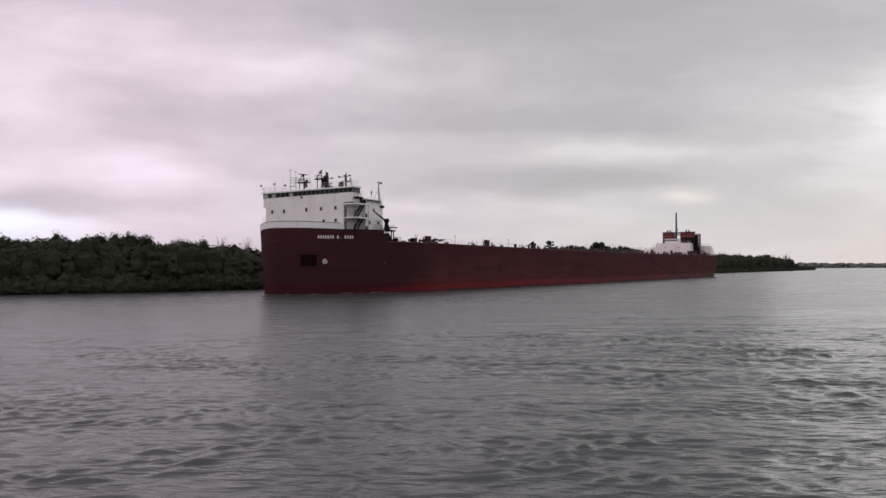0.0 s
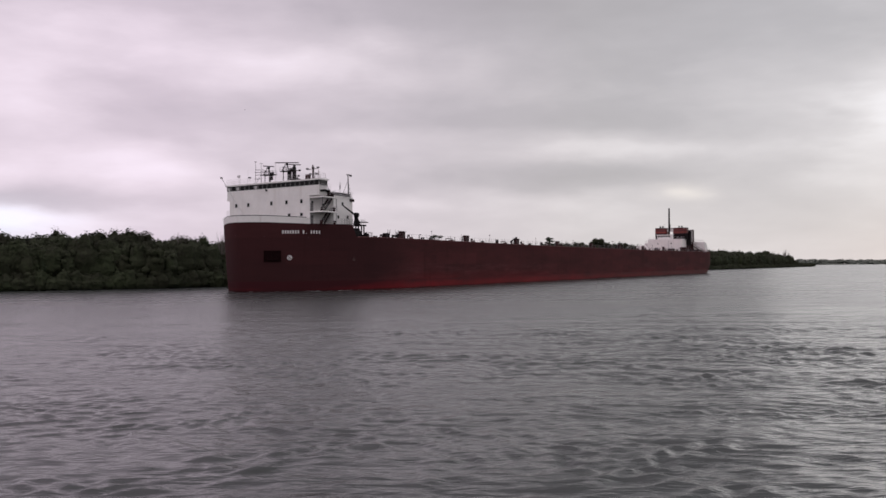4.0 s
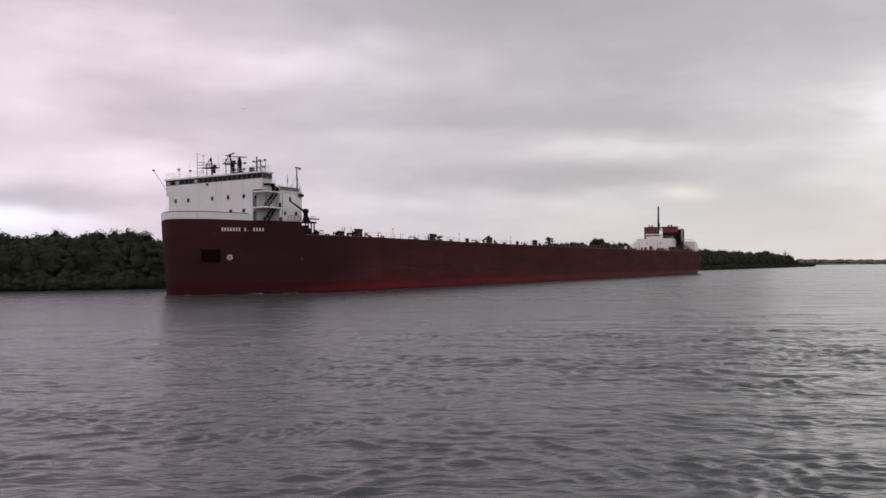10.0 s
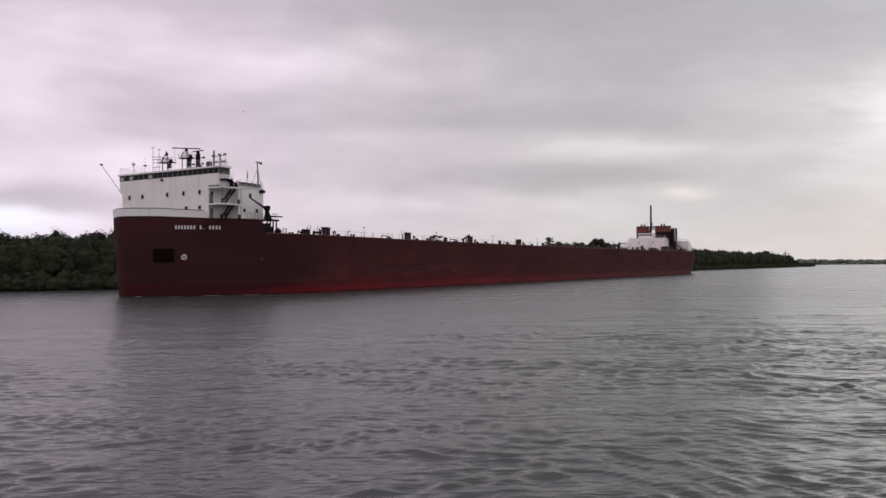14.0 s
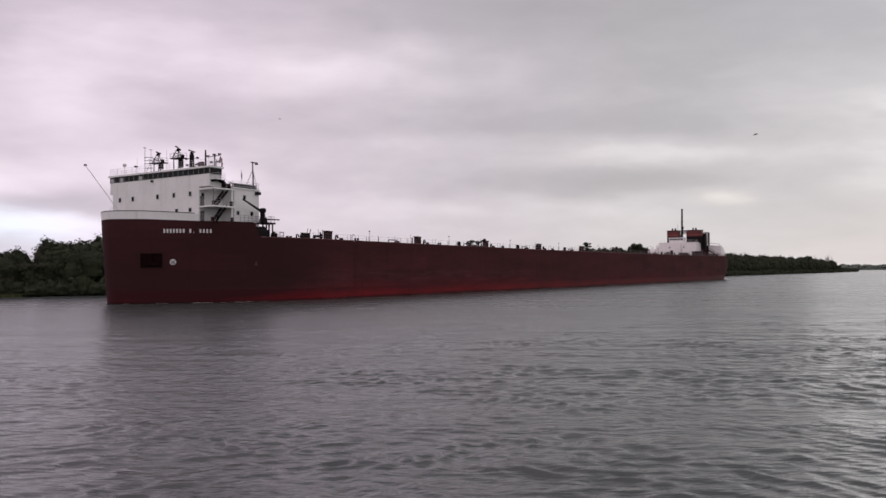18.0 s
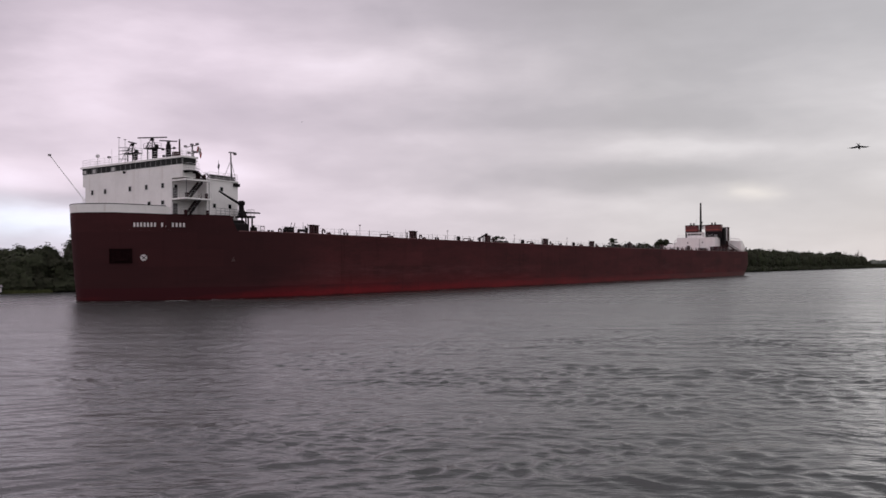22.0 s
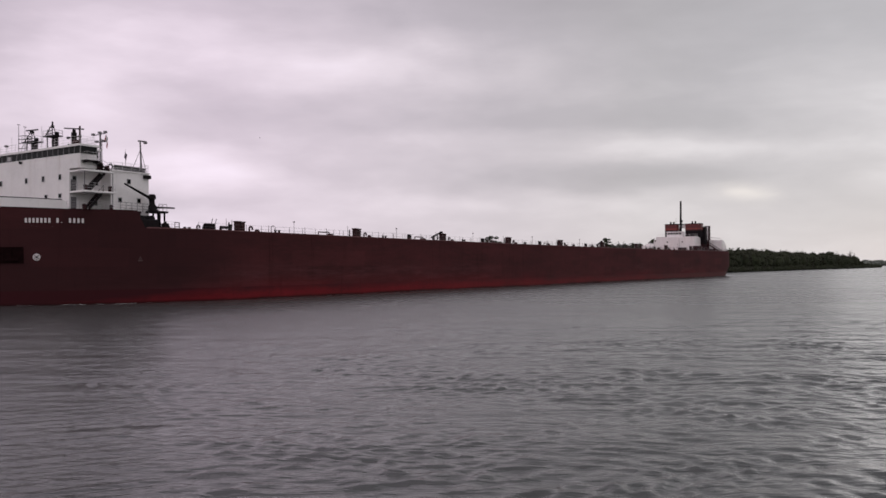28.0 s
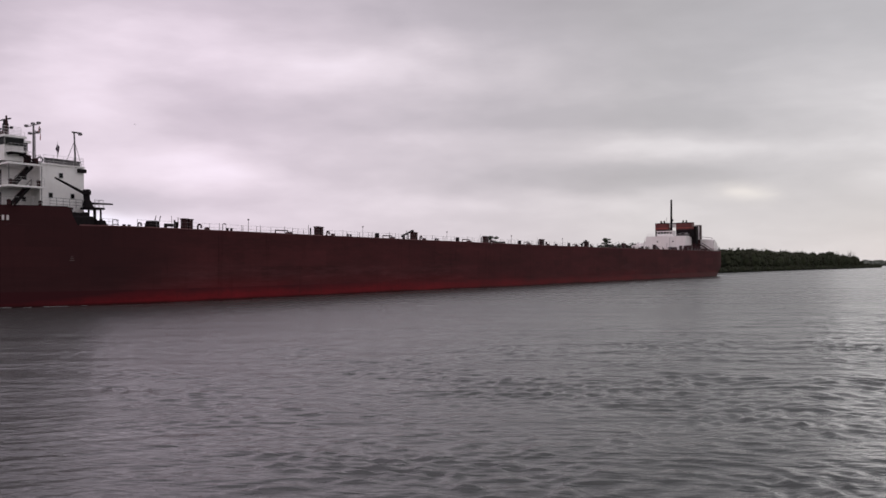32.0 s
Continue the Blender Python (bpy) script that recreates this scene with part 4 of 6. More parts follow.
def window(parent, a, b, z, face, w=0.5, h=0.62):
    """A framed pane on a wall that faces 'front' or 'port'."""
    bm, gl = fresh(), fresh()
    if face == "front":
        add_box(bm, (a - 0.05, -b - w / 2 - 0.07, z - h / 2 - 0.07), (a + 0.03, -b + w / 2 + 0.07, z + h / 2 + 0.07))
        add_box(gl, (a - 0.056, -b - w / 2, z - h / 2), (a - 0.02, -b + w / 2, z + h / 2))
    else:
        s = -1 if face == "port" else 1
        y = s * b
        add_box(bm, (a - w / 2 - 0.07, y - 0.04, z - h / 2 - 0.07), (a + w / 2 + 0.07, y + 0.05, z + h / 2 + 0.07))
        add_box(gl, (a - w / 2, y + s * 0.02, z - h / 2), (a + w / 2, y + s * 0.056, z + h / 2))
    part("window_frame", bm, M_RAIL, parent)
    part("window_pane", gl, M_GLASS, parent)


def build_forward_house():
    LEAN[0] = 0.0185
    # lower front block
    bm = add_prism(fresh(), [(5.8, -9.0), (5.8, 8.65), (11.2, 8.65), (11.2, -9.0)], 11.3, 16.35)
    house = part("forward_house", bm, M_WHITE, SHIP, "white boxy deckhouse under the pilothouse")
    for b in (-7.1, -4.35, 0.8, 4.1, 7.3):
        window(house, 5.8, b, 15.44, "front", 0.44, 0.62)
    for b in (7.3, 4.65):
        window(house, 5.8, b, 13.15, "front", 0.5, 0.5)
    for a, z, h in ((6.5, 15.25, 0.8), (9.7, 15.0, 0.5), (9.6, 12.5, 0.5)):
        window(house, a, 9.0, z - 0.16, "port", 0.5, h)
    for z in (11.5, 13.62):
        bm = add_box(fresh(), (6.0, -9.08, z - 0.16), (6.75, -8.96, z + 1.45))
        part("side_door", bm, M_STEEL, house, "grey steel side door")
    # after block flush with the ship's side walk
    bm = add_prism(fresh(), [(10.5, -10.75), (10.5, 10.75), (16.55, 10.75), (16.55, -10.75)], 9.1, 16.4)
    aft = part("after_house", bm, M_WHITE, SHIP, "white after block of the forward deckhouse")
    for a, z in ((13.3, 15.2), (14.9, 12.85), (11.9, 12.8)):
        window(aft, a, 10.75, z, "port", 0.5, 0.55)
    part("wall_locker", add_box(fresh(), (15.6, -11.1, 15.75), (16.7, -10.7, 16.2), 0.04), M_BLACK, aft)
    bm = add_box(fresh(), (10.4, -10.87, 16.36), (16.66, 10.87, 16.52))
    part("roof_edge", bm, M_WHITE, aft)
    rails("roof_rail", [(11.0, 10.7, 16.5), (16.5, 10.7, 16.5), (16.5, -10.7, 16.5)], aft, 1.0, 1.5, 3, 0.025)
    # two galleries with their stanchions, rails and ladders on the port side, a small one to starboard
    for side in (1, -1):
        y0, y1 = (9.0 if side == 1 else 8.65) * side, (11.7 if side == 1 else 9.5) * side
        for z, end in ((13.62, 10.48), (16.14, 10.2)):
            if side == -1 and z > 15:
                continue
            bm = add_box(fresh(), (5.84, min(-y0, -y1), z - 0.24), (end, max(-y0, -y1), z), 0.03)
            slab = part("gallery_deck", bm, M_WHITE, SHIP)
            if z < 15:
                rails("gallery_rail", [(5.95, y0, z), (5.95, y1 - 0.1 * side, z), (end, y1 - 0.1 * side, z)], slab, 0.95, 1.5, 3, 0.02)
        for a in ((5.95, 10.1) if side == 1 else ()):
            bm = add_box(fresh(), (a - 0.03, -y1 + 0.1 * side - 0.03, 11.5 if a > 8 else 13.6), (a + 0.03, -y1 + 0.1 * side + 0.03, 15.95))
            part("gallery_post", bm, M_STEEL, SHIP)
        if side == 1:
            for z, lo, hi in ((11.42, 6.8, 8.9), (13.62, 6.8, 9.1)):
                bm = fresh()
                yy = -(y1 - 0.75)
                tilt = math.atan2(2.25, hi - lo)
                for d in (-0.4, 0.4):
                    add_box(bm, (-1.6, d - 0.04, -0.17), (1.6, d + 0.04, 0.17), m=Matrix.Translation(((lo + hi) / 2, yy, z + 1.12)) @ Matrix.Rotation(-tilt, 4, "Y"))
                for k in range(9):
                    u = (k + 0.5) / 9
                    add_box(bm, (lo + (hi - lo) * u - 0.15, yy - 0.38, z + 2.2 * u - 0.03), (lo + (hi - lo) * u + 0.15, yy + 0.38, z + 2.2 * u + 0.03))
                part("ladder", bm, M_BLACK, SHIP, "dark inclined gallery ladder")
                rails("ladder_rail", [(lo, 11.4, z), (hi, 11.4, z + 2.1)], SHIP, 0.85, 1.6, 1, 0.03, M_GEAR)
            # stowed gear on the galleries
            for a, b, z, h in ((6.4, 11.2, 13.62, 0.9), (10.0, 11.2, 13.62, 1.0), (10.3, 11.1, 11.4, 0.8), (6.3, 11.1, 11.4, 0.7)):
                bm = add_rod(fresh(), (a, -b, z), (a, -b, z + h * 0.55), 0.24, 0.20, 10)
                add_ball(bm, (a, -b, z + h * 0.6), 0.27, (1, 1, 0.7), 10)
                part("mushroom_vent", bm, M_GEAR, SHIP)
        rails("foredeck_rail", [(5.2, (bow_point(bow_theta(5.2, 11.5), 11.5)[1] - 0.2) * side, 11.35), (7.6, (bow_point(bow_theta(7.6, 11.5), 11.5)[1] - 0.2) * side, 11.35), (10.4, (bow_point(bow_theta(10.4, 11.5), 11.5)[1] - 0.25) * side, 11.35)], SHIP, 1.0, 1.5, 3, 0.022)
        rails("side_rail", [(10.6, 12.4 * side, 11.3), (16.3, 11.9 * side, 11.3)], SHIP, 1.05, 1.0, 3, 0.03, M_STEEL)
    # pilothouse: wall flush with the block below, dark glazed band with mullions, flat roof with overhang
    plan = [(5.8, -11.0), (5.8, 9.2), (8.2, 9.2), (8.2, 8.4), (10.6, 8.4), (10.6, -8.4), (8.2, -8.4), (8.2, -11.0)]

    def grown(d):
        return [(a + (d if a > 7 else -d), y + math.copysign(d, y)) for a, y in plan]

    pilot = part("pilothouse", add_prism(fresh(), plan, 16.354, 18.12), M_WHITE, SHIP, "white pilothouse with a long band of dark windows")
    part("window_core", add_prism(fresh(), grown(-0.12), 18.10, 18.99), M_GLASS, pilot)
    part("roof", add_prism(fresh(), grown(0.25), 18.96, 19.22), M_WHITE, pilot, "flat white overhanging pilothouse roof")
    part("corner_panel", add_box(fresh(), (5.83, -11.02, 18.1), (6.35, -10.9, 18.98)), M_WHITE, pilot)
    part("corner_post", add_box(fresh(), (8.06, -11.03, 18.1), (8.26, -10.85, 18.98)), M_BLACK, pilot)
    runs = [((5.8, -11.0), (5.8, 9.2), 20), ((6.35, -11.0), (8.2, -11.0), 2), ((5.8, 9.2), (8.2, 9.2), 2)]
    for p, q, k in runs:
        p, q = Vector((*p, 0)), Vector((*q, 0))
        way = (q - p).normalized()
        turn = math.atan2(way.y, way.x)
        length = (q - p).length
        for i in range(k + 1):
            c = p + (q - p) * i / k
            m = Matrix.Translation((c.x, c.y, 18.545)) @ Matrix.Rotation(turn, 4, "Z")
            part("mullion", add_box(fresh(), (-0.045, -0.04, -0.43), (0.045, 0.04, 0.425), m=m), M_MULLION, pilot)
        for i in range(k):
            c = p + (q - p) * (i + 0.5) / k
            m = Matrix.Translation((c.x, c.y, 18.545)) @ Matrix.Rotation(turn, 4, "Z")
            w = length / k / 2 - 0.045
            part("pane", add_box(fresh(), (-w, -0.03, -0.42), (w, 0.03, 0.42), m=m), M_GLASS, pilot)
            # pale plate painted as sky showing through the pane
            if k == 20 and i in (13, 17, 19):
                part("blind", add_box(fresh(), (-w * 0.8, -0.036, -0.35), (w * 0.6, -0.031, 0.2), m=m @ Matrix.Rotation(math.pi, 4, "Z")), M_SKY_PANE, pilot)
    rails("pilothouse_rail", [(10.3, -8.2, 19.22), (8.0, -8.2, 19.22), (8.0, -9.3, 19.22), (5.9, -9.3, 19.22), (5.9, 10.8, 19.22), (8.0, 10.8, 19.22), (8.0, 8.2, 19.22), (10.3, 8.2, 19.22)], pilot, 1.0, 1.6, 3, 0.02)
    # dark landing and steps that lead down from the port wing door
    bm = add_box(fresh(), (5.95, -12.0, 17.12), (7.9, -11.02, 17.24), 0.02)
    add_box(bm, (6.1, -11.9, 16.95), (6.25, -11.05, 17.14))
    add_box(bm, (7.6, -11.9, 16.95), (7.75, -11.05, 17.14))
    wing = part("wing_platform", bm, M_BLACK, SHIP, "dark grated bridge wing landing")
    rails("wing_rail", [(6.0, 11.1, 17.24), (6.0, 11.95, 17.24), (7.9, 11.95, 17.24)], wing, 0.95, 0.9, 3, 0.02)
    part("wing_door", add_box(fresh(), (8.22, -10.6, 16.4), (8.3, -9.8, 18.3), 0.02), M_STEEL, pilot)
    bm = fresh()
    for d in (-0.3, 0.3):
        add_rod(bm, (7.7, -11.4 + d, 17.2), (9.4, -11.2 + d, 16.3), 0.09, sides=6)
    for k in range(5):
        u = (k + 0.5) / 5
        add_box(bm, (7.7 + 1.7 * u - 0.12, -11.65, 17.2 - 0.9 * u - 0.03), (7.7 + 1.7 * u + 0.12, -11.0, 17.2 - 0.9 * u + 0.03))
    part("wing_steps", bm, M_BLACK, SHIP)
    rails("steps_rail", [(8.3, 11.2, 16.9), (8.3, 10.6, 16.9), (10.1, 10.6, 16.2), (10.1, 11.4, 16.2)], SHIP, 1.1, 0.8, 3, 0.022, M_STEEL)
    for a, b, h in ((9.1, 10.6, 0.9), (9.8, 10.9, 0.6), (9.5, 9.6, 1.1)):
        bm = add_box(fresh(), (a - 0.25, -b - 0.25, 16.14), (a + 0.25, -b + 0.25, 16.3 + h), 0.08)
        part("deck_locker", bm, M_GEAR, SHIP)
    LEAN[0] = 0.0


build_forward_house()


def mast(name, a, b, z0, z1, r, label="", material=None):
    return part(name, add_rod(fresh(), (a, -b, z0), (a, -b, z1), r, r * 0.7, 8), material or M_RAIL, SHIP, label)


def radar_scanner(tower, a, b, z, half, hub=0.35):
    """A bar on its hub, turning about its own axis."""
    bm = fresh()
    add_box(bm, (-0.22, -0.22, -hub), (0.22, 0.22, -0.04), 0.05)
    add_rod(bm, (0, 0, -0.1), (0, 0, 0.05), 0.09, sides=8)
    add_box(bm, (-0.10, -half, 0.0), (0.10, half, 0.15), 0.03)
    return part("scanner", bm, M_BLACK, tower, "dark turning radar scanner bar", at=Matrix.Translation((a, -b, z)))


def build_house_top():
    # ball on a stick
    m = mast("lamp_post", 7.1, -7.6, 19.1, 20.6, 0.04)
    part("lamp_globe", add_ball(fresh(), (7.1, 7.6, 20.75), 0.30), M_RAIL, m)
    m = mast("short_lamp_post", 7.0, -5.0, 19.1, 20.3, 0.04)
    part("lamp_head", add_box(fresh(), (6.8, 4.8, 20.25), (7.2, 5.2, 20.5), 0.04), M_BLACK, m)
    # light frame of two poles with cross bars and a wind vane
    bm = fresh()
    for b, top in ((-5.2, 23.5), (-3.9, 23.1)):
        add_rod(bm, (8.9, -b, 19.2), (8.9, -b, top), 0.05, 0.03, 6)
        add_rod(bm, (8.9, -b - 0.28, top - 0.1), (8.9, -b + 0.28, top), 0.05, sides=6)
    for z, e in ((21.0, 2.4), (21.5, 2.2), (21.95, 3.4), (20.3, 3.6)):
        add_rod(bm, (8.9, 5.3, z), (8.9, e, z - 0.06), 0.05, sides=6)
    add_rod(bm, (8.9, 5.1, 19.4), (8.9, 4.0, 21.0), 0.03, sides=5)
    part("antenna_frame", bm, M_STEEL, SHIP, "grey light steel antenna frame")
    scanners = []
    # two lattice radar towers with dark landings
    for b, land, top, half, wide in ((-2.0, 20.85, 22.35, 1.05, 1.35), (2.1, 21.3, 22.75, 2.15, 1.15)):
        bm = fresh()
        for da, db in ((-0.4, -0.5), (-0.4, 0.5), (0.45, 0.0)):
            add_rod(bm, (8.6 + da * 1.4, -(b + db * 1.5), land), (8.6 + da * 0.4, -(b + db * 0.35), top - 0.3), 0.06, 0.05, 6)
            add_rod(bm, (8.6 + da, -(b + db), 19.2), (8.6 + da, -(b + db), land), 0.08, sides=6)
        for k in range(3):
            z = land + 0.15 + k * 0.4
            s = 0.6 - k * 0.14
            add_rod(bm, (8.3, -(b - s), z), (8.3, -(b + s), z + 0.3), 0.035, sides=5)
            add_rod(bm, (8.3, -(b + s), z), (8.3, -(b - s), z + 0.3), 0.035, sides=5)
        add_box(bm, (8.3, -b - 0.85, 19.9), (8.9, -b - 0.25, land - 0.1), 0.08)
        add_rod(bm, (8.5, -b + 0.8, land), (8.5, -b + 0.8, land + 0.9), 0.05, sides=5)
        add_box(bm, (8.3, -b - 1.1, land + 0.05), (8.8, -b - 0.7, land + 0.5), 0.06)
        tower = part("radar_tower", bm, M_BLACK, SHIP, "dark steel lattice radar tower")
        bm = add_box(fresh(), (8.0, -b - wide, land - 0.07), (9.3, -b + wide, land + 0.07), 0.02)
        part("tower_landing", bm, M_BLACK, tower)
        rails("tower_rail", [(8.05, b - wide, land), (8.05, b + wide, land), (9.2, b + wide, land)], tower, 0.7, 0.8, 2, 0.025, M_STEEL)
        scanners.append(radar_scanner(tower, 8.6, b, top, half))
    # thick dark mast on the after block with its own scanner and arms
    bm = add_rod(fresh(), (13.3, -0.2, 16.5), (13.3, -0.2, 22.5), 0.46, 0.36, 12)
    for z, e in ((21.9, 1.2), (20.9, 1.0)):
        add_rod(bm, (13.3, -0.2 - e, z), (13.3, -0.2 + e, z), 0.06, sides=6)
        for d in (-e, e):
            add_box(bm, (13.15, -0.2 + d - 0.16, z - 0.14), (13.45, -0.2 + d + 0.16, z + 0.16), 0.03)
    add_box(bm, (12.9, -0.95, 19.9), (13.5, -0.4, 20.7), 0.06)
    tower = part("radar_mast", bm, M_BLACK, SHIP, "thick black radar mast")
    part("mast_landing", add_box(fresh(), (12.7, -1.3, 20.3), (13.9, 1.0, 20.42), 0.02), M_BLACK, tower)
    scanners.append(radar_scanner(tower, 13.3, 0.2, 22.95, 1.25, 0.5))
    part("red_flag_locker", add_box(fresh(), (8.4, -7.0, 19.2), (9.0, -6.2, 20.5), 0.05), M_GEAR, SHIP)
    mast("vent_pipe", 7.95, 8.2, 19.3, 22.05, 0.15, material=M_GEAR)
    mast("thin_aerial", 9.4, -7.4, 19.1, 22.0, 0.03)
    mast("thin_aerial", 9.2, -0.9, 19.1, 22.9, 0.035)
    # lamp mast with arms on the after block
    bm = fresh()
    add_rod(bm, (15.0, -3.3, 16.5), (15.0, -3.3, 22.3), 0.16, 0.11, 8)
    add_rod(bm, (15.0, -3.7, 16.5), (15.0, -3.6, 21.6), 0.05, sides=6)
    add_rod(bm, (15.0, -1.9, 22.15), (15.0, -4.4, 22.3), 0.06, sides=6)
    add_rod(bm, (15.0, -2.6, 21.2), (15.0, -4.0, 21.2), 0.05, sides=6)
    for y, z in ((-1.9, 22.3), (-3.2, 22.45), (-4.3, 22.45), (-2.6, 21.3), (-4.0, 21.3)):
        add_box(bm, (14.8, y - 0.2, z - 0.14), (15.2, y + 0.2, z + 0.14), 0.03)
    for k in range(9):
        add_rod(bm, (15.0, -3.3, 17.2 + 0.5 * k), (15.0, -3.7, 17.2 + 0.5 * k), 0.025, sides=5)
    lamps = part("lamp_mast", bm, M_STEEL, SHIP, "grey lamp mast with arms behind the pilothouse")
    # red and white flag on its halyard, hoist along local z, fly along local x
    bm = fresh()
    cols = 9
    top = [bm.verts.new((0.19 * i, 0.07 * math.sin(i * 1.1), -0.012 * i * i * 0.6)) for i in range(cols)]
    low = [bm.verts.new((0.19 * i, 0.07 * math.sin(i * 1.1 + 0.6), -0.95 - 0.012 * i * i * 0.6)) for i in range(cols)]
    for i in range(cols - 1):
        face = bm.faces.new((low[i], low[i + 1], top[i + 1], top[i]))
        face.material_index = 1 if 2 <= i < 6 else 0
    bmesh.ops.solidify(bm, geom=bm.faces[:], thickness=0.02)
    ensign = part("ensign", bm, M_ENSIGN, lamps, "red and white cloth flag", at=Matrix.Translation((15.0, -4.45, 22.25)))
    ensign.data.materials.append(M_RAIL)
    # stowed boom over the after block, ring at its head
    bm = fresh()
    for z0 in (16.84, 17.24):
        add_rod(bm, (11.2, -10.6, z0 + 0.05), (16.1, -10.6, z0 - 0.02), 0.10, sides=8)
    for k in range(12):
        a = 11.3 + 0.4 * k
        add_rod(bm, (a, -10.6, 16.85), (a + 0.4, -10.6, 17.25), 0.05, sides=5)
    for a in (11.5, 15.7):
        add_rod(bm, (a, -10.6, 16.4), (a, -10.6, 16.95), 0.08, sides=6)
    add_box(bm, (11.2, -10.56, 16.85), (16.1, -10.50, 17.24))
    boom = part("stowed_boom", bm, M_STEEL, SHIP, "grey stowed crane boom on the house roof")
    bm = fresh()
    ring = [(10.6 + 0.34 * math.cos(k * 0.5236), -10.6, 17.05 + 0.34 * math.sin(k * 0.5236)) for k in range(13)]
    add_path(bm, ring, 0.09, 6)
    part("boom_ring", bm, M_STEEL, boom)
    # after mast with hooked head and stays
    bm = fresh()
    add_rod(bm, (15.4, -10.7, 16.5), (15.2, -10.7, 20.75), 0.13, 0.09, 8)
    add_box(bm, (14.9, -10.85, 20.7), (16.2, -10.55, 20.86), 0.03)
    add_box(bm, (15.9, -10.9, 20.5), (16.25, -10.5, 20.75), 0.03)
    add_rod(bm, (15.25, -10.7, 19.7), (16.4, -10.6, 16.6), 0.035, sides=5)
    add_rod(bm, (15.25, -10.7, 19.7), (14.6, -9.6, 16.6), 0.035, sides=5)
    part("after_mast", bm, M_STEEL, SHIP, "grey hooked signal mast with stays")
    # flag on its staff
    staff = mast("flagstaff", 13.1, 10.4, 16.5, 19.5, 0.04)
    bm = fresh()
    top = [bm.verts.new((0.14 * i, 0.09 * math.sin(i * 1.4), -0.07 * i)) for i in range(7)]
    low = [bm.verts.new((0.14 * i, 0.09 * math.sin(i * 1.4 + 0.5), -0.85 - 0.07 * i)) for i in range(7)]
    for i in range(6):
        bm.faces.new((low[i], low[i + 1], top[i + 1], top[i]))
    bmesh.ops.solidify(bm, geom=bm.faces[:], thickness=0.02)
    flag = part("flag", bm, M_FLAG, staff, "small dark drooping flag", at=Matrix.Translation((13.14, -10.4, 19.3)))
    return scanners, ensign, flag


def build_foredeck_gear():
    # steering pole out over the stem
    bm = add_rod(fresh(), (-0.6, 0, 13.0), (-6.3, 0, 18.95), 0.045, 0.045, 8)
    pole = part("steering_pole", bm, M_POLE, SHIP, "thin pale steering pole slanting out over the bow")
    part("pole_knob", add_box(fresh(), (-6.55, -0.14, 18.9), (-6.2, 0.14, 19.15), 0.03), M_STEEL, pole)
    bm = add_box(fresh(), (0.7, -0.3, 11.5), (1.5, 0.3, 12.5), 0.05)
    part("pole_step", bm, M_STEEL, pole)
    add = fresh()
    add_rod(add, (0.9, 0, 12.4), (-0.65, 0, 13.05), 0.06, sides=8)
    part("pole_foot", add, M_POLE, pole)
    # windlass heads and vents that show over the bulwark
    for a, b, w in ((3.6, -0.6, 0.5), (3.8, 0.8, 0.35), (4.4, 4.2, 0.35)):
        bm = fresh()
        add_box(bm, (a - 0.4, -b - w, 11.5), (a + 0.4, -b + w, 12.72), 0.08)
        add_rod(bm, (a, -b - w - 0.2, 12.6), (a, -b + w + 0.2, 12.6), 0.28, sides=12)
        part("windlass", bm, M_BLACK, SHIP, "dark anchor windlass on the foredeck")
    # searchlights under the pilothouse windows
    for b in (-0.2,):
        bm = add_rod(fresh(), (5.5, -b, 17.8), (5.79, -b, 17.8), 0.18, 0.14, 10)
        part("searchlight", bm, M_BLACK, SHIP)
    # loading-boom crane at the break of the forecastle
    legs = part("crane_platform", add_box(fresh(), (15.87, -12.8, 11.5), (18.0, -10.9, 11.75), 0.03), M_BLACK, SHIP, "black four-legged crane stand on the main deck")
    for a, b in ((16.8, 12.5), (17.6, 12.5), (16.8, 11.3), (17.6, 11.3)):
        part("leg", add_rod(fresh(), (a, -b, 9.3), (a, -b, 11.55), 0.12, sides=8), M_BLACK, legs)
    bm = fresh()
    add_rod(bm, (16.2, -11.9, 11.7), (16.1, -11.9, 12.5), 0.72, 0.46, 12)
    add_rod(bm, (16.1, -11.9, 12.3), (16.0, -11.9, 13.35), 0.40, 0.36, 12)
    add_rod(bm, (16.2, -11.9, 12.25), (19.8, -12.0, 12.3), 0.14, 0.09, 8)
    add_box(bm, (15.6, -12.4, 13.15), (16.45, -11.45, 13.9), 0.2)
    part("crane_body", bm, M_BLACK, legs)
    part("crane_boom", add_rod(fresh(), (16.0, -12.1, 13.2), (11.5, -12.1, 14.95), 0.20, 0.12, 8), M_BLACK, legs, "black slanting boom")
    for a, b, w, h in ((16.9, 11.7, 0.5, 1.0), (17.9, 12.4, 0.35, 0.6), (16.9, 13.4, 0.4, 0.75), (18.6, 12.0, 0.3, 0.5)):
        bm = add_box(fresh(), (a - w, -b - w, 9.0), (a + w, -b + w, 9.4 + h), 0.1)
        add_rod(bm, (a, -b, 9.4 + h), (a, -b, 9.6 + h), w * 0.5, sides=10)
        part("deck_machinery", bm, M_BLACK, SHIP)
    rails("stand_rail", [(16.6, 12.6, 11.75), (17.9, 12.6, 11.75), (17.9, 11.1, 11.75)], legs, 0.9, 0.7, 2, 0.025, M_STEEL)


SCANNERS, ENSIGN, FLAG = build_house_top()
build_foredeck_gear()


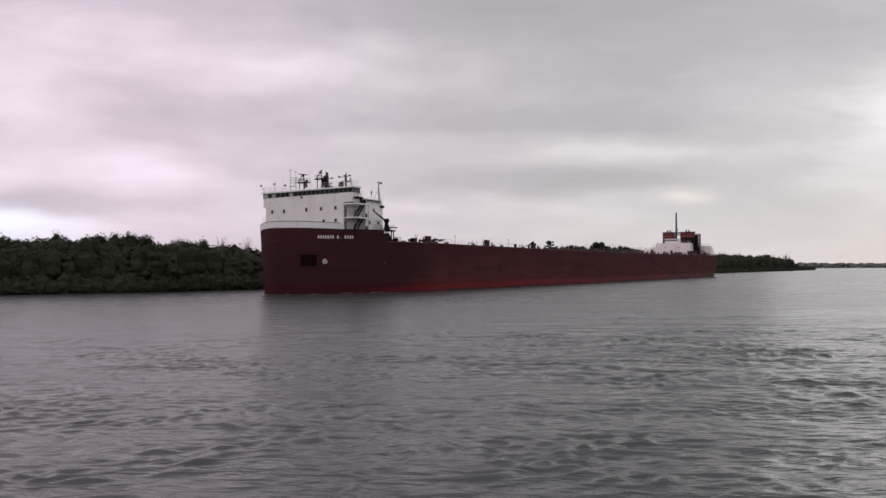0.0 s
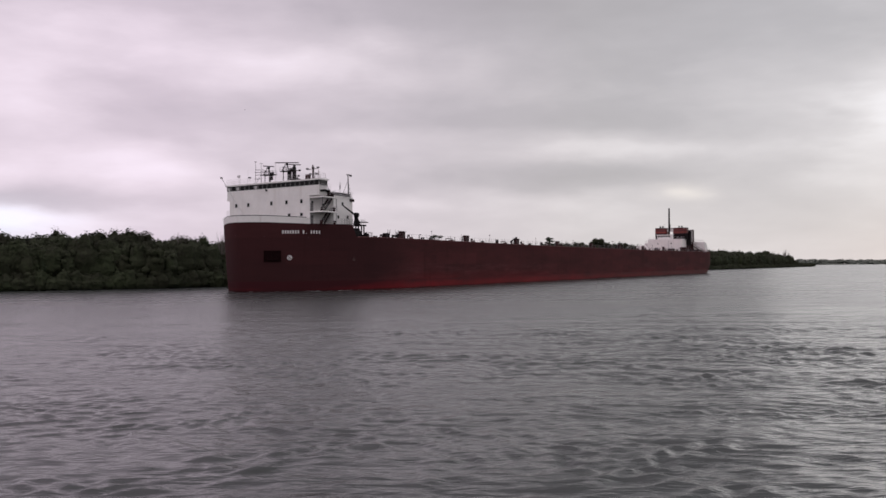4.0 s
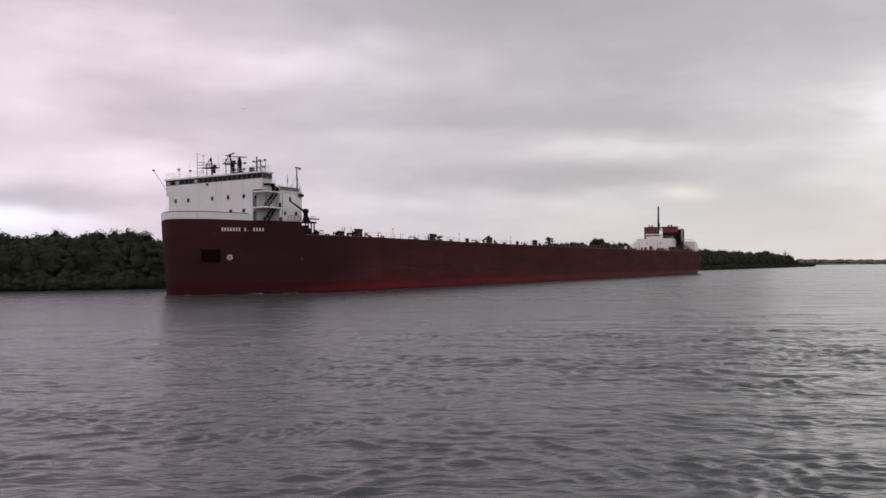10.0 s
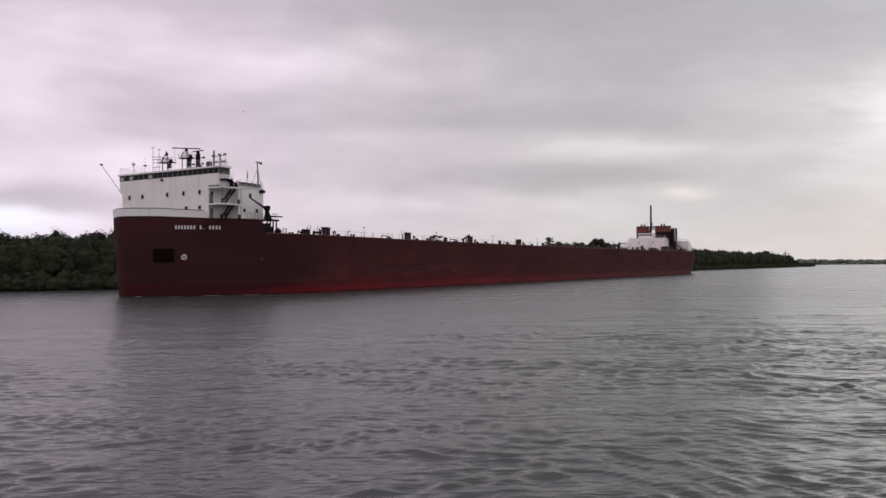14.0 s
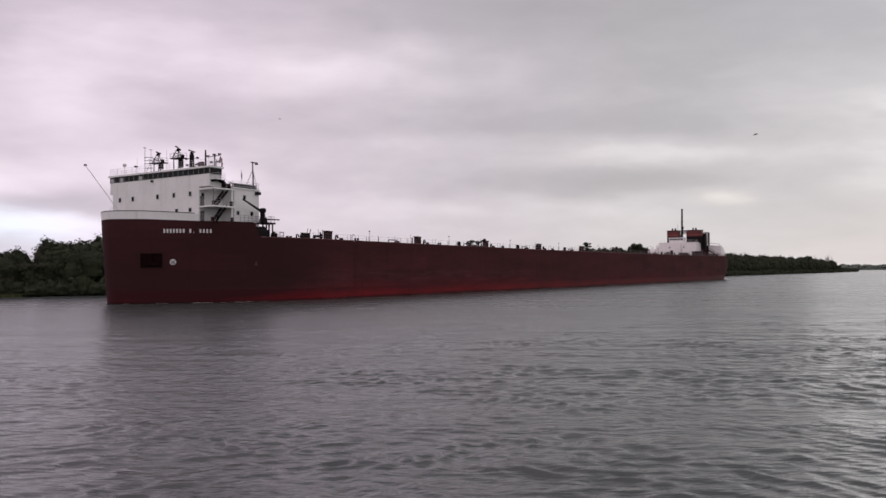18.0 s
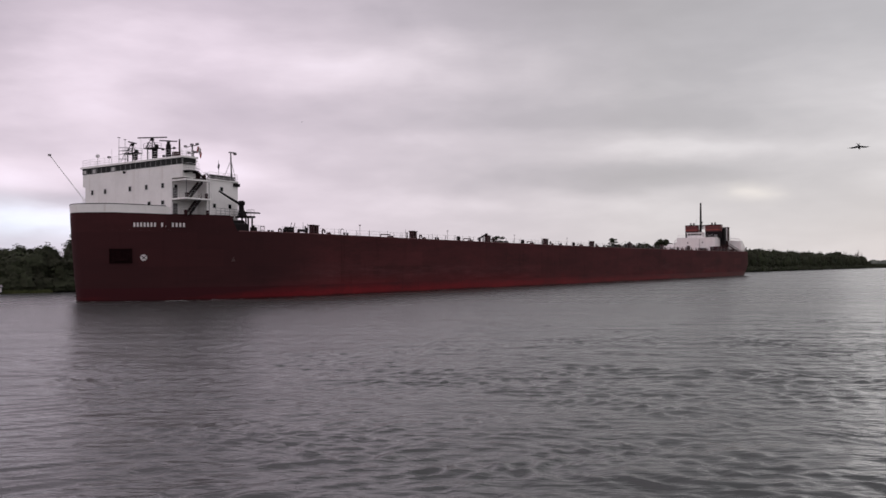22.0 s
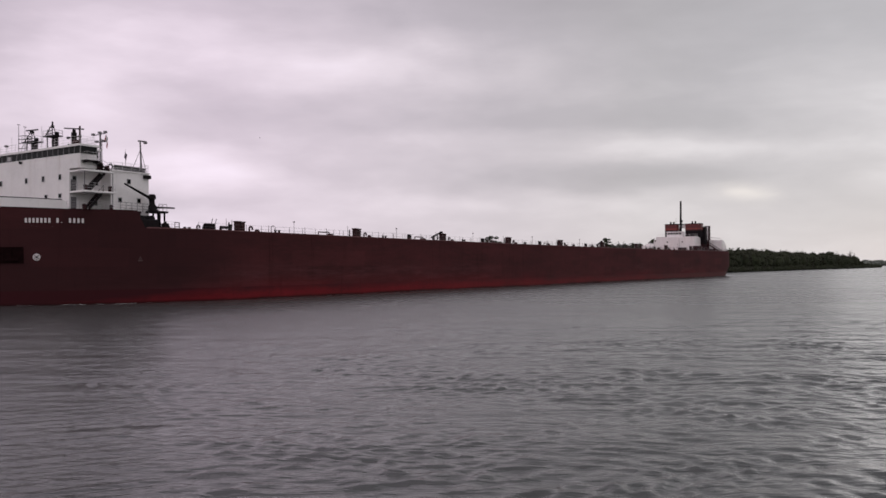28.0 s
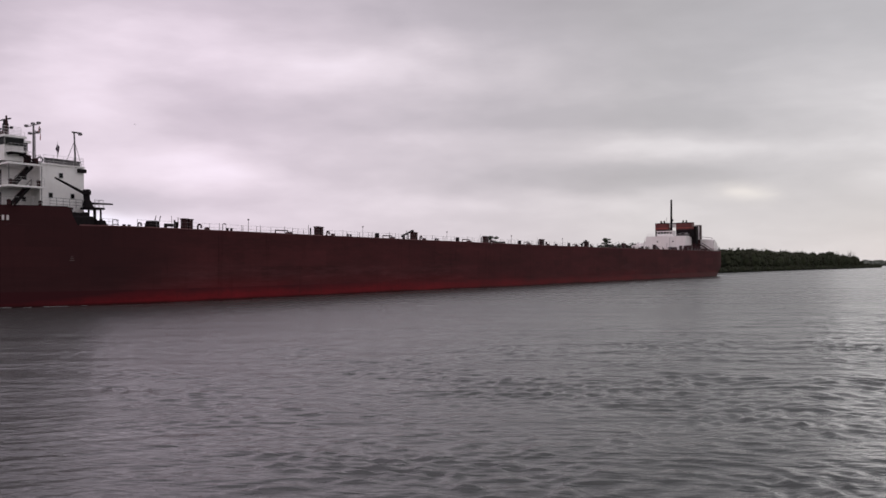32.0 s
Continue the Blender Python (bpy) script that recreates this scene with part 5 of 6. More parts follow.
# ---- main deck gear, repeated along the ship ----
def box_lid(bm, a0, a1, b0, b1, z0, z1):
    add_box(bm, (a0, -b1, z0), (a1, -b0, z1), 0.05)
    add_box(bm, (a0 - 0.08, -b1 - 0.08, z1 - 0.1), (a1 + 0.08, -b0 + 0.08, z1 + 0.04), 0.02)


def goose_vent(a, b, z, size=1.0):
    bm = fresh()
    pts = [(a, -b, z - 0.1), (a, -b, z + 0.95 * size)]
    for k in range(1, 7):
        th = math.pi - k * math.pi / 6
        pts.append((a + 0.38 * size + 0.38 * size * math.cos(th), -b, z + 0.95 * size + 0.30 * size * math.sin(th)))
    pts.append((a + 0.76 * size, -b, z + 0.65 * size))
    add_path(bm, pts, 0.15 * size, 8)
    return part("gooseneck_vent", bm, M_GEAR, SHIP)


def bitts(a, b):
    z = sheer(a) - 0.08
    bm = fresh()
    add_box(bm, (a - 0.7, -b - 0.3, z), (a + 0.7, -b + 0.3, z + 0.14), 0.03)
    for d in (-0.4, 0.4):
        add_rod(bm, (a + d, -b, z), (a + d, -b, z + 0.72), 0.17, sides=10)
        add_rod(bm, (a + d, -b, z + 0.66), (a + d, -b, z + 0.78), 0.22, sides=10)
    part("mooring_bitts", bm, M_BLACK, SHIP)


def light_post(a, b, h=2.15):
    z = sheer(a) - 0.06
    bm = fresh()
    add_rod(bm, (a, -b, z), (a, -b, z + h), 0.05, 0.03, 6)
    add_rod(bm, (a, -b, z), (a, -b, z + 0.25), 0.12, sides=8)
    add_box(bm, (a - 0.12, -b - 0.1, z + h - 0.12), (a + 0.12, -b + 0.1, z + h + 0.08), 0.02)
    part("deck_light_post", bm, M_STEEL, SHIP)


def deck_station(i, a, arm):
    z = sheer(a) - 0.08
    bm = fresh()
    box_lid(bm, a - 1.42, a - 0.66, 11.75, 12.4, z, z + 1.74)
    locker = part("winch_house", bm, M_GEAR, SHIP, "tall maroon steel winch locker on deck")
    part("locker_door", add_box(fresh(), (a - 1.3, -12.44, z + 0.2), (a - 0.8, -12.36, z + 1.45), 0.02), M_GEAR, locker)
    bm = fresh()
    box_lid(bm, a - 0.48, a + 0.26, 11.75, 12.4, z, z + 1.70)
    part("winch_house", bm, M_GEAR, SHIP, "tall maroon steel winch locker on deck")
    part("vent_pipe", add_rod(fresh(), (a - 3.07, -12.4, z), (a - 3.07, -12.4, z + 1.5), 0.13, 0.10, 8), M_BLACK, SHIP)
    part("thin_aerial", add_rod(fresh(), (a - 3.5, -12.4, z), (a - 3.6, -12.4, z + 2.0), 0.04, 0.03, 6), M_STEEL, SHIP)
    goose_vent(a + 1.1, 12.4, z, 0.85)
    bm = add_box(fresh(), (a + 2.7, -12.4, z), (a + 3.5, -11.8, z + 0.72), 0.18)
    part("deck_chest", bm, M_GEAR, SHIP)
    bitts(a + 7.2, 12.4)
    if arm:
        bm = fresh()
        add_rod(bm, (a - 4.2, -12.2, z), (a - 4.2, -12.2, z + 1.1), 0.3, 0.22, 8)
        add_rod(bm, (a - 4.8, -12.2, z + 0.9), (a - 1.2, -12.2, z + 2.05), 0.22, 0.14, 8)
        add_box(bm, (a - 1.6, -12.4, z + 1.8), (a - 1.0, -12.0, z + 2.15), 0.05)
        part("deck_crane", bm, M_BLACK, SHIP, "small dark deck crane with raised arm")


def build_deck_gear():
    stations = [32.6 + 28.45 * i for i in range(9)]
    for i, a in enumerate(stations):
        deck_station(i, a, i == 2 or i == 5)
        light_post(a + 11.1, 12.4)
        for off, h in ((4.6, 1.25), (5.9, 0.95), (9.3, 1.1), (13.0, 1.3), (18.4, 1.35), (20.3, 1.2), (22.9, 1.0)):
            post = add_rod(fresh(), (a + off, -13.0, sheer(a + off) - 0.08), (a + off, -13.0, sheer(a + off) + h), 0.05, 0.035, 6)
            part("stanchion", post, M_STEEL, SHIP)
        if i:
            bm = add_box(fresh(), (a + 15.3, -12.4, sheer(a) - 0.08), (a + 16.1, -11.9, sheer(a) + 1.0), 0.05)
            add_box(bm, (a + 15.4, -12.35, sheer(a) + 0.95), (a + 16.0, -11.95, sheer(a) + 1.1), 0.03)
            part("hatch_locker", bm, M_BLACK, SHIP)
            bm = add_box(fresh(), (a - 8.6, -12.6, sheer(a) - 0.08), (a - 7.6, -11.8, sheer(a) + 0.6), 0.12)
            part("deck_chest", bm, M_GEAR, SHIP)
            # pipe run and small fittings between
            bm = fresh()
            add_path(bm, [(a - 12, -12.9, sheer(a)), (a - 12, -12.9, sheer(a) + 0.75), (a - 9.2, -12.9, sheer(a) + 0.75), (a - 9.2, -12.9, sheer(a))], 0.09, 6)
            part("pipe_loop", bm, M_GEAR, SHIP)
    # mooring winch with two brake levers, and its fairlead frame
    z = sheer(26) - 0.08
    bm = fresh()
    add_box(bm, (25.0, -12.45, z), (27.1, -11.6, z + 0.2), 0.03)
    add_rod(bm, (25.6, -12.35, z + 0.62), (25.6, -11.7, z + 0.62), 0.50, sides=16)
    add_rod(bm, (26.6, -12.35, z + 0.58), (26.6, -11.7, z + 0.58), 0.42, sides=16)
    add_box(bm, (25.0, -12.45, z + 0.75), (27.0, -11.9, z + 1.2), 0.12)
    winch = part("mooring_winch", bm, M_BLACK, SHIP, "black mooring winch on the foredeck")
    for a in (26.15, 26.9):
        part("brake_lever", add_rod(fresh(), (a, -12.3, z + 0.9), (a + 0.3, -12.3, z + 1.9), 0.05, sides=6), M_BLACK, winch)
    bm = fresh()
    add_box(bm, (27.9, -12.45, z + 0.55), (30.2, -12.15, z + 0.95), 0.05)
    for a in (28.05, 29.95):
        add_box(bm, (a - 0.18, -12.45, z), (a + 0.18, -12.15, z + 0.7), 0.03)
    add_box(bm, (29.7, -12.45, z + 0.8), (30.25, -12.15, z + 1.2), 0.05)
    part("chain_frame", bm, M_BLACK, SHIP)
    part("frame_post", add_rod(fresh(), (30.14, -12.4, z + 0.9), (30.14, -12.4, z + 1.85), 0.05, sides=6), M_STEEL, SHIP)
    goose_vent(23.4, 12.4, z, 0.7)
    for a in (21.2, 22.0):
        bm = add_rod(fresh(), (a, -12.4, z), (a, -12.4, z + 0.5), 0.16, sides=10)
        add_rod(bm, (a, -12.4, z + 0.42), (a, -12.4, z + 0.58), 0.22, sides=10)
        part("bollard", bm, M_BLACK, SHIP)
    for a in (18.6, 19.4):
        bm = add_box(fresh(), (a - 0.3, -12.4, z), (a + 0.3, -11.8, z + 0.4), 0.08)
        part("deck_vent", bm, M_BLACK, SHIP)
    bm = fresh()
    for d in (0, 0.8):
        add_rod(bm, (19.47 + d, -12.4, z), (19.47 + d, -12.4, z + 1.1), 0.05, sides=6)
    for up in (0.55, 1.08):
        add_rod(bm, (19.4, -12.4, z + up), (20.35, -12.4, z + up), 0.05, sides=6)
    part("ladder_frame", bm, M_STEEL, SHIP)
    rails("break_rail", [(17.2, 13.0, sheer(17)), (19.4, 13.2, sheer(20))], SHIP, 1.0, 1.1, 3, 0.025)
    bm = fresh()
    add_path(bm, [(38.46, -12.4, z), (38.46, -12.4, z + 1.15), (38.6, -12.4, z + 1.28), (39.0, -12.4, z + 1.3), (39.15, -12.4, z + 1.15)], 0.06, 6)
    part("davit", bm, M_STEEL, SHIP)
    # wire rail stanchions down both sides
    stub = fresh()
    add_rod(stub, (0, 0, 0), (0, 0, 1.02), 0.032, 0.026, 5)
    add_rod(stub, (0, 0, 0), (0, 0, 0.06), 0.08, sides=6)
    me = bpy.data.meshes.new("rail_post")
    stub.to_mesh(me)
    stub.free()
    me.materials.append(M_STEEL)
    k = 0
    while True:
        a = 20.5 + 3.05 * k
        if a > 281:
            break
        for b in (15.6, -15.6):
            piece("rail_post", me, SHIP, Matrix.Translation((a, -b, sheer(a) - 0.06)))
        k += 1
    for side in (1, -1):
        for up in (0.5, 0.98):
            bm = fresh()
            pts = [(20.5 + 30.5 * i * 0.855, -15.6 * side, sheer(20.5 + 30.5 * i * 0.855) - 0.06 + up) for i in range(11)]
            add_path(bm, pts, 0.012, 4)
            part("rail_wire", bm, M_STEEL, SHIP)


build_deck_gear()


# ---- stern: engine house, twin stacks, mast, boats ----
def build_stern():
    zd = sheer(285) - 0.1
    bm = add_prism(fresh(), [(283, -6.9), (283, 8.0), (291, 8.0), (291, -6.9)], zd, 15.2)
    house = part("engine_house", bm, M_WHITE, SHIP, "white steel engine house at the stern")
    for b in (-3.6, 2.2):
        window(house, 283, b, 13.2, "front", 0.4, 0.45)
    part("pipe", add_rod(fresh(), (282.85, -1.0, zd), (282.85, -1.0, 14.6), 0.12, sides=8), M_RAIL, house)
    part("door", add_box(fresh(), (282.9, 3.6, zd + 0.1), (283.05, 4.7, zd + 2.2), 0.02), M_STEEL, house)
    rails("engine_house_rail", [(283.1, -7.4, 15.2), (283.1, 6.7, 15.2), (291, 6.7, 15.2)], house, 0.95, 1.8, 2)
    bm = add_prism(fresh(), [(291.02, -6.2), (291.02, 6.2), (300, 6.2), (300, -6.2)], zd, 13.2)
    part("after_casing", bm, M_GEAR, SHIP, "dark engine casing aft of the stacks")
    # little control house between the stacks
    bm = add_prism(fresh(), [(285.0, -1.6), (285.0, 4.4), (288.2, 4.4), (288.2, -1.6)], 15.1, 17.0)
    control = part("control_house", bm, M_WHITE, SHIP, "small white control house with dark windows")
    part("control_roof", add_box(fresh(), (284.7, -1.9, 17.0), (288.3, 4.7, 17.22), 0.03), M_WHITE, control)
    for k in range(5):
        y = -1.25 + k * 1.12
        part("pane", add_box(fresh(), (284.93, y, 16.1), (285.02, y + 0.85, 16.75)), M_GLASS, control)
    # twin stacks, red with dark lower part and a pale band
    for name, b0, b1 in (("starboard", -6.5, -1.1), ("port", 1.5, 7.8)):
        plan = []
        for k in range(20):
            th = 2 * math.pi * k / 20
            plan.append((290.6 + 2.3 * math.copysign(abs(math.cos(th)) ** 0.5, math.cos(th)), -(b0 + b1) / 2 + (b1 - b0) / 2 * math.copysign(abs(math.sin(th)) ** 0.5, math.sin(th))))
        stack = part("smoke_stack", add_prism(fresh(), plan, 14.9, 17.7), M_BLACK, SHIP, "squat funnel, black below and red above")
        cx, cy = 290.6, -(b0 + b1) / 2

        def swell(s):
            return [(cx + (x - cx) * s, cy + (y - cy) * s) for x, y in plan]
        part("red_top", add_prism(fresh(), swell(1.008), 17.7, 20.1), M_STACK, stack)
        part("rim", add_prism(fresh(), swell(1.02), 20.05, 20.3), M_BLACK, stack)
        part("band", add_prism(fresh(), swell(1.014), 18.2, 18.5), M_ORANGE, stack)
        for d in (-0.55, 0.65):
            part("uptake", add_rod(fresh(), (290.4, cy + d, 20.2), (290.4, cy + d, 21.2), 0.32, sides=10), M_BLACK, stack)
    bm = add_box(fresh(), (289.6, -1.6, 18.6), (290.0, 1.1, 20.2), 0.03)
    part("board_between", bm, M_WHITE, SHIP)
    part("bridge_beam", add_box(fresh(), (289.5, -1.8, 20.0), (290.1, 1.3, 20.3), 0.03), M_BLACK, SHIP)
    bm = fresh()
    add_rod(bm, (288.8, 0.1, 17.2), (289.3, 0.1, 29.1), 0.42, 0.32, 10)
    pole = part("stern_mast", bm, M_BLACK, SHIP, "tall dark raked mast between the stacks")
    part("mast_lamp", add_box(fresh(), (288.4, -0.6, 20.8), (289.2, -0.1, 21.7), 0.05), M_BLACK, pole)
    part("thin_aerial", add_rod(fresh(), (289.2, 2.0, 20.2), (289.2, 2.0, 22.4), 0.05, sides=5), M_STEEL, SHIP)
    # grey louvred exhaust trunk
    bm = add_box(fresh(), (296.0, -8.6, zd), (299.0, -6.8, 19.4), 0.08)
    trunk = part("exhaust_trunk", bm, M_GEAR, SHIP, "tall exhaust trunk with pale louvres")
    for k in range(3):
        part("louvre", add_box(fresh(), (295.9, -8.5 + 0.56 * k, 14.0), (296.0, -8.06 + 0.56 * k, 19.2)), M_WHITE if k % 2 == 0 else M_STEEL, trunk)
    part("trunk_cap", add_box(fresh(), (295.8, -8.7, 19.4), (299.2, -6.7, 19.55), 0.03), M_WHITE, trunk)
    # dark inclined stair down to the quarterdeck, lattice and lockers beside it
    bm = fresh()
    top, foot = Vector((293.6, -8.6, 12.6)), Vector((295.6, -13.0, zd + 0.1))
    for d in (-0.35, 0.35):
        add_rod(bm, top + Vector((d, 0, 0)), foot + Vector((d, 0, 0)), 0.2, sides=6)
        add_rod(bm, top + Vector((d, 0, 0.9)), foot + Vector((d, 0, 0.9)), 0.06, sides=6)
    for k in range(12):
        c = top + (foot - top) * (k + 0.5) / 12
        add_box(bm, (c.x - 0.35, c.y - 0.17, c.z - 0.05), (c.x + 0.35, c.y + 0.17, c.z + 0.05))
    part("stern_stair", bm, M_GEAR, SHIP, "dark inclined stair beside the engine house")
    part("boiler_casing", add_box(fresh(), (291.1, -8.1, zd), (295.5, -6.25, 14.85), 0.1), M_GEAR, SHIP)
    part("funnel_casing", add_box(fresh(), (291.0, -8.75, 12.4), (293.4, -7.0, 18.9), 0.12), M_BLACK, SHIP)
    # white hooded boat houses on the quarters, their after faces sloping down
    for side in (1, -1):
        bm = fresh()
        prof = [(296.6, zd + 1.2), (296.8, 14.1), (299.2, 14.3), (302.4, 12.6), (304.0, 10.9), (301.0, 9.9)]
        lo = [bm.verts.new((a, -8.6 * side, z)) for a, z in prof]
        hi = [bm.verts.new((a, -13.6 * side, z - 0.35)) for a, z in prof]
        for k in range(6):
            j = (k + 1) % 6
            bm.faces.new((lo[k], lo[j], hi[j], hi[k]))
        bm.faces.new(lo)
        bm.faces.new(hi)
        bmesh.ops.recalc_face_normals(bm, faces=bm.faces)
        bmesh.ops.bevel(bm, geom=bm.edges[:], offset=0.22, segments=2, affect="EDGES")
        boat = part("lifeboat", bm, M_WHITE, SHIP, "white covered lifeboat on its cradle", smooth=False)
        bm = fresh()
        for a in (297.6, 301.4):
            add_path(bm, [(a, -8.2 * side, zd), (a, -8.4 * side, 11.0), (a, -13.4 * side, 10.6), (a, -13.8 * side, zd)], 0.16, 6)
        add_path(bm, [(296.4, -13.9 * side, zd), (296.4, -13.0 * side, 14.6), (296.4, -9.0 * side, 15.0)], 0.13, 6)
        part("davit_cradle", bm, M_WHITE, boat)
    # white hooded vent house on the starboard side, with a dark grille
    bm = add_box(fresh(), (279.2, 7.9, zd), (282.4, 11.6, 12.0), 0.25)
    add_box(bm, (279.6, 8.6, 11.8), (282.2, 10.9, 12.75), 0.3)
    hood = part("vent_house", bm, M_WHITE, SHIP, "low white hooded vent house")
    for k in range(4):
        part("grille_slat", add_box(fresh(), (279.1, 8.2 + 0.4 * k, zd + 0.5), (279.22, 8.45 + 0.4 * k, 11.2)), M_STEEL, hood)
    # low white skirt, dark lockers and vents before the engine house
    bm = fresh()
    add_path(bm, [(280, 11.6, zd), (280, 11.6, 10.9), (279.6, 11.6, 11.4), (278.9, 11.6, 11.4)], 0.7, 12)
    part("cowl_vent", bm, M_WHITE, SHIP, "white cowl ventilator")
    bm = fresh()
    add_path(bm, [(279, -9.2, zd), (279, -9.2, 10.6), (279.5, -9.2, 11.0), (280.2, -9.2, 11.0)], 0.5, 10)
    part("cowl_vent", bm, M_GEAR, SHIP, "dark cowl ventilator")
    for a, b0, b1, h, mt in ((280, -9.6, -7.4, 1.6, M_WHITE), (276, -8.8, -6.9, 1.5, M_GEAR), (280.9, 1.0, 3.9, 1.7, M_GEAR), (281, 6.7, 9.8, 2.2, M_GEAR), (289, 8.0, 10.4, 1.9, M_GEAR), (293, 9.0, 11.6, 1.2, M_GEAR), (301, -4.0, 4.0, 1.5, M_GEAR)):
        bm = add_box(fresh(), (a, -b1, zd), (a + 1.6, -b0, zd + h), 0.12)
        part("deck_locker", bm, mt, SHIP)
    rails("stern_rail", [(284, 15.6, sheer(284)), (298, 15.2, sheer(298)), (302, 14.3, sheer(302)), (304.4, 9.5, sheer(304)), (304.4, -9.5, sheer(304)), (302, -14.3, sheer(302)), (284, -15.6, sheer(284))], SHIP, 1.0, 1.6)


build_stern()


def build_foam():
    """Thin broken foam where the hull meets the water."""
    rng = random.Random(5)
    for th0, th1, w in ((7, 10, 0.012), (22, 27, 0.008), (36, 43, 0.015), (46, 48, 0.008), (51, 57, 0.014), (60, 62, 0.007)):
        bm = fresh()
        pts = [bow_point(th0 + (th1 - th0) * k / 5, 0.0) for k in range(6)]
        for (a, b), (a2, b2) in zip(pts, pts[1:]):
            add_rod(bm, (a - 0.08, -b - 0.12, 0.03), (a2 - 0.08, -b2 - 0.12, 0.03), w * (0.4 + rng.random()), w * (0.4 + rng.random()), 6)
        part("bow_foam", bm, M_FOAM, SHIP, "thin streak of white foam along the bow")
    bm = fresh()
    for _ in range(150):
        a = 302.5 + rng.random() ** 1.6 * 16
        b = rng.uniform(-12, 13.5)
        w = rng.uniform(0.14, 0.42) * (1 - (a - 302) / 22)
        add_ball(bm, (a, -b, 0.03), w, (rng.uniform(1, 3), rng.uniform(1, 2), 0.8), 6)
    tagged(part("stern_wash", bm, M_FOAM, SHIP), "small white wash under the stern", kind="stuff")


build_foam()


# ---- birds ----
def swallow(name, label):
    bird = new(name)
    bm = fresh()
    add_ball(bm, (0, 0, 0), 0.024, (2.9, 1, 0.95), 10)
    add_ball(bm, (0.066, 0, 0.006), 0.017, (1.2, 1, 1), 8)
    add_rod(bm, (0.082, 0, 0.004), (0.10, 0, 0.0), 0.006, 0.001, 5)
    for s in (-1, 1):
        v = [bm.verts.new(p) for p in ((-0.055, 0, 0.004), (-0.06, s * 0.014, 0.004), (-0.15, s * 0.035, 0.0), (-0.10, s * 0.006, 0.004))]
        bm.faces.new(v)
    part("body", bm, M_BIRD, bird)
    part("belly", add_ball(fresh(), (0.01, 0, -0.006), 0.0215, (2.4, 0.9, 0.9), 8), M_BELLY, bird)
    wings = []
    for s in (-1, 1):
        bm = fresh()
        lead = [(0.035, 0.0), (0.045, 0.05), (0.02, 0.11), (-0.04, 0.175)]
        trail = [(-0.035, 0.0), (-0.03, 0.05), (-0.03, 0.11), (-0.045, 0.176)]
        up = [bm.verts.new((x, s * y, 0.004)) for x, y in lead]
        dn = [bm.verts.new((x, s * y, 0.0)) for x, y in trail]
        for i in range(3):
            bm.faces.new((up[i], up[i + 1], dn[i + 1], dn[i]))
        bmesh.ops.solidify(bm, geom=bm.faces[:], thickness=0.004)
        w = part("wing", bm, M_BIRD, bird, at=Matrix.Translation((0.01, s * 0.016, 0.012)))
        wings.append((w, s))
    tagged(bird, label, "bird")
    return bird, wings


def gull():
    bird = new("gull")
    bm = fresh()
    add_ball(bm, (0, 0, 0), 0.085, (2.6, 1, 0.95), 10)
    add_ball(bm, (0.22, 0, 0.03), 0.05, (1.2, 1, 1), 8)
    add_rod(bm, (0.27, 0, 0.03), (0.33, 0, 0.02), 0.015, 0.003, 5)
    v = [bm.verts.new(p) for p in ((-0.18, 0.04, 0.0), (-0.36, 0.08, 0.0), (-0.36, -0.08, 0.0), (-0.18, -0.04, 0.0))]
    bm.faces.new(v)
    part("body", bm, M_GULL, bird)
    wings = []
    for s in (-1, 1):
        bm = fresh()
        lead = [(0.10, 0.0), (0.14, 0.25), (0.04, 0.50), (-0.14, 0.72)]
        trail = [(-0.10, 0.0), (-0.06, 0.25), (-0.08, 0.5), (-0.16, 0.72)]
        up = [bm.verts.new((x, s * y, 0.01 + 0.14 * min(y, 0.3))) for x, y in lead]
        dn = [bm.verts.new((x, s * y, 0.14 * min(y, 0.3))) for x, y in trail]
        for i in range(3):
            bm.faces.new((up[i], up[i + 1], dn[i + 1], dn[i]))
        bmesh.ops.solidify(bm, geom=bm.faces[:], thickness=0.012)
        w = part("wing", bm, M_GULL, bird, at=Matrix.Translation((0.02, s * 0.05, 0.05)))
        wings.append((w, s))
    tagged(bird, "grey gull gliding far off over the river", "bird")
    return bird, wings


BIRD_A = swallow("swallow", "small dark swallow darting low over the river")
BIRD_B = swallow("swallow", "small dark swallow flying level over the river")
BIRD_C = swallow("swallow", "small dark swallow swooping up with spread wings")
BIRD_D = gull()


# ---- what moves ----
def fly(bird, wings, pts, beat, swing, busy, base=8.0, far=1.0):
    """Fly through (t, x, y, z), nose along the way; wings beat while busy."""
    rows = []
    pts = [(t, x * far, y * far, EYE.z + (z - 4.1) * far) for t, x, y, z in pts]
    for i, (t, x, y, z) in enumerate(pts):
        p, q = pts[max(0, i - 1)], pts[min(len(pts) - 1, i + 1)]
        way = Vector((q[1] - p[1], q[2] - p[2], q[3] - p[3]))
        if way.length < 1e-4:
            way = Vector((1, 0, 0))
        turn = way.to_track_quat("X", "Z")
        rows.append((t, Matrix.Translation((x, y, z)) @ turn.to_matrix().to_4x4()))
    walk(bird, rows)
    for w, s in wings:
        home = w.matrix_basis.translation.copy()
        rows = [(0.0, Matrix.Translation(home) @ Matrix.Rotation(s * radians(base), 4, "X"))]
        t, k = busy[0], 0
        while t < busy[1]:
            ang = base + swing * (1 if k % 2 else -0.7)
            rows.append((t, Matrix.Translation(home) @ Matrix.Rotation(s * radians(ang), 4, "X")))
            t += beat
            k += 1
        rows.append((32.0, Matrix.Translation(home) @ Matrix.Rotation(s * radians(base), 4, "X")))
        walk(w, rows)


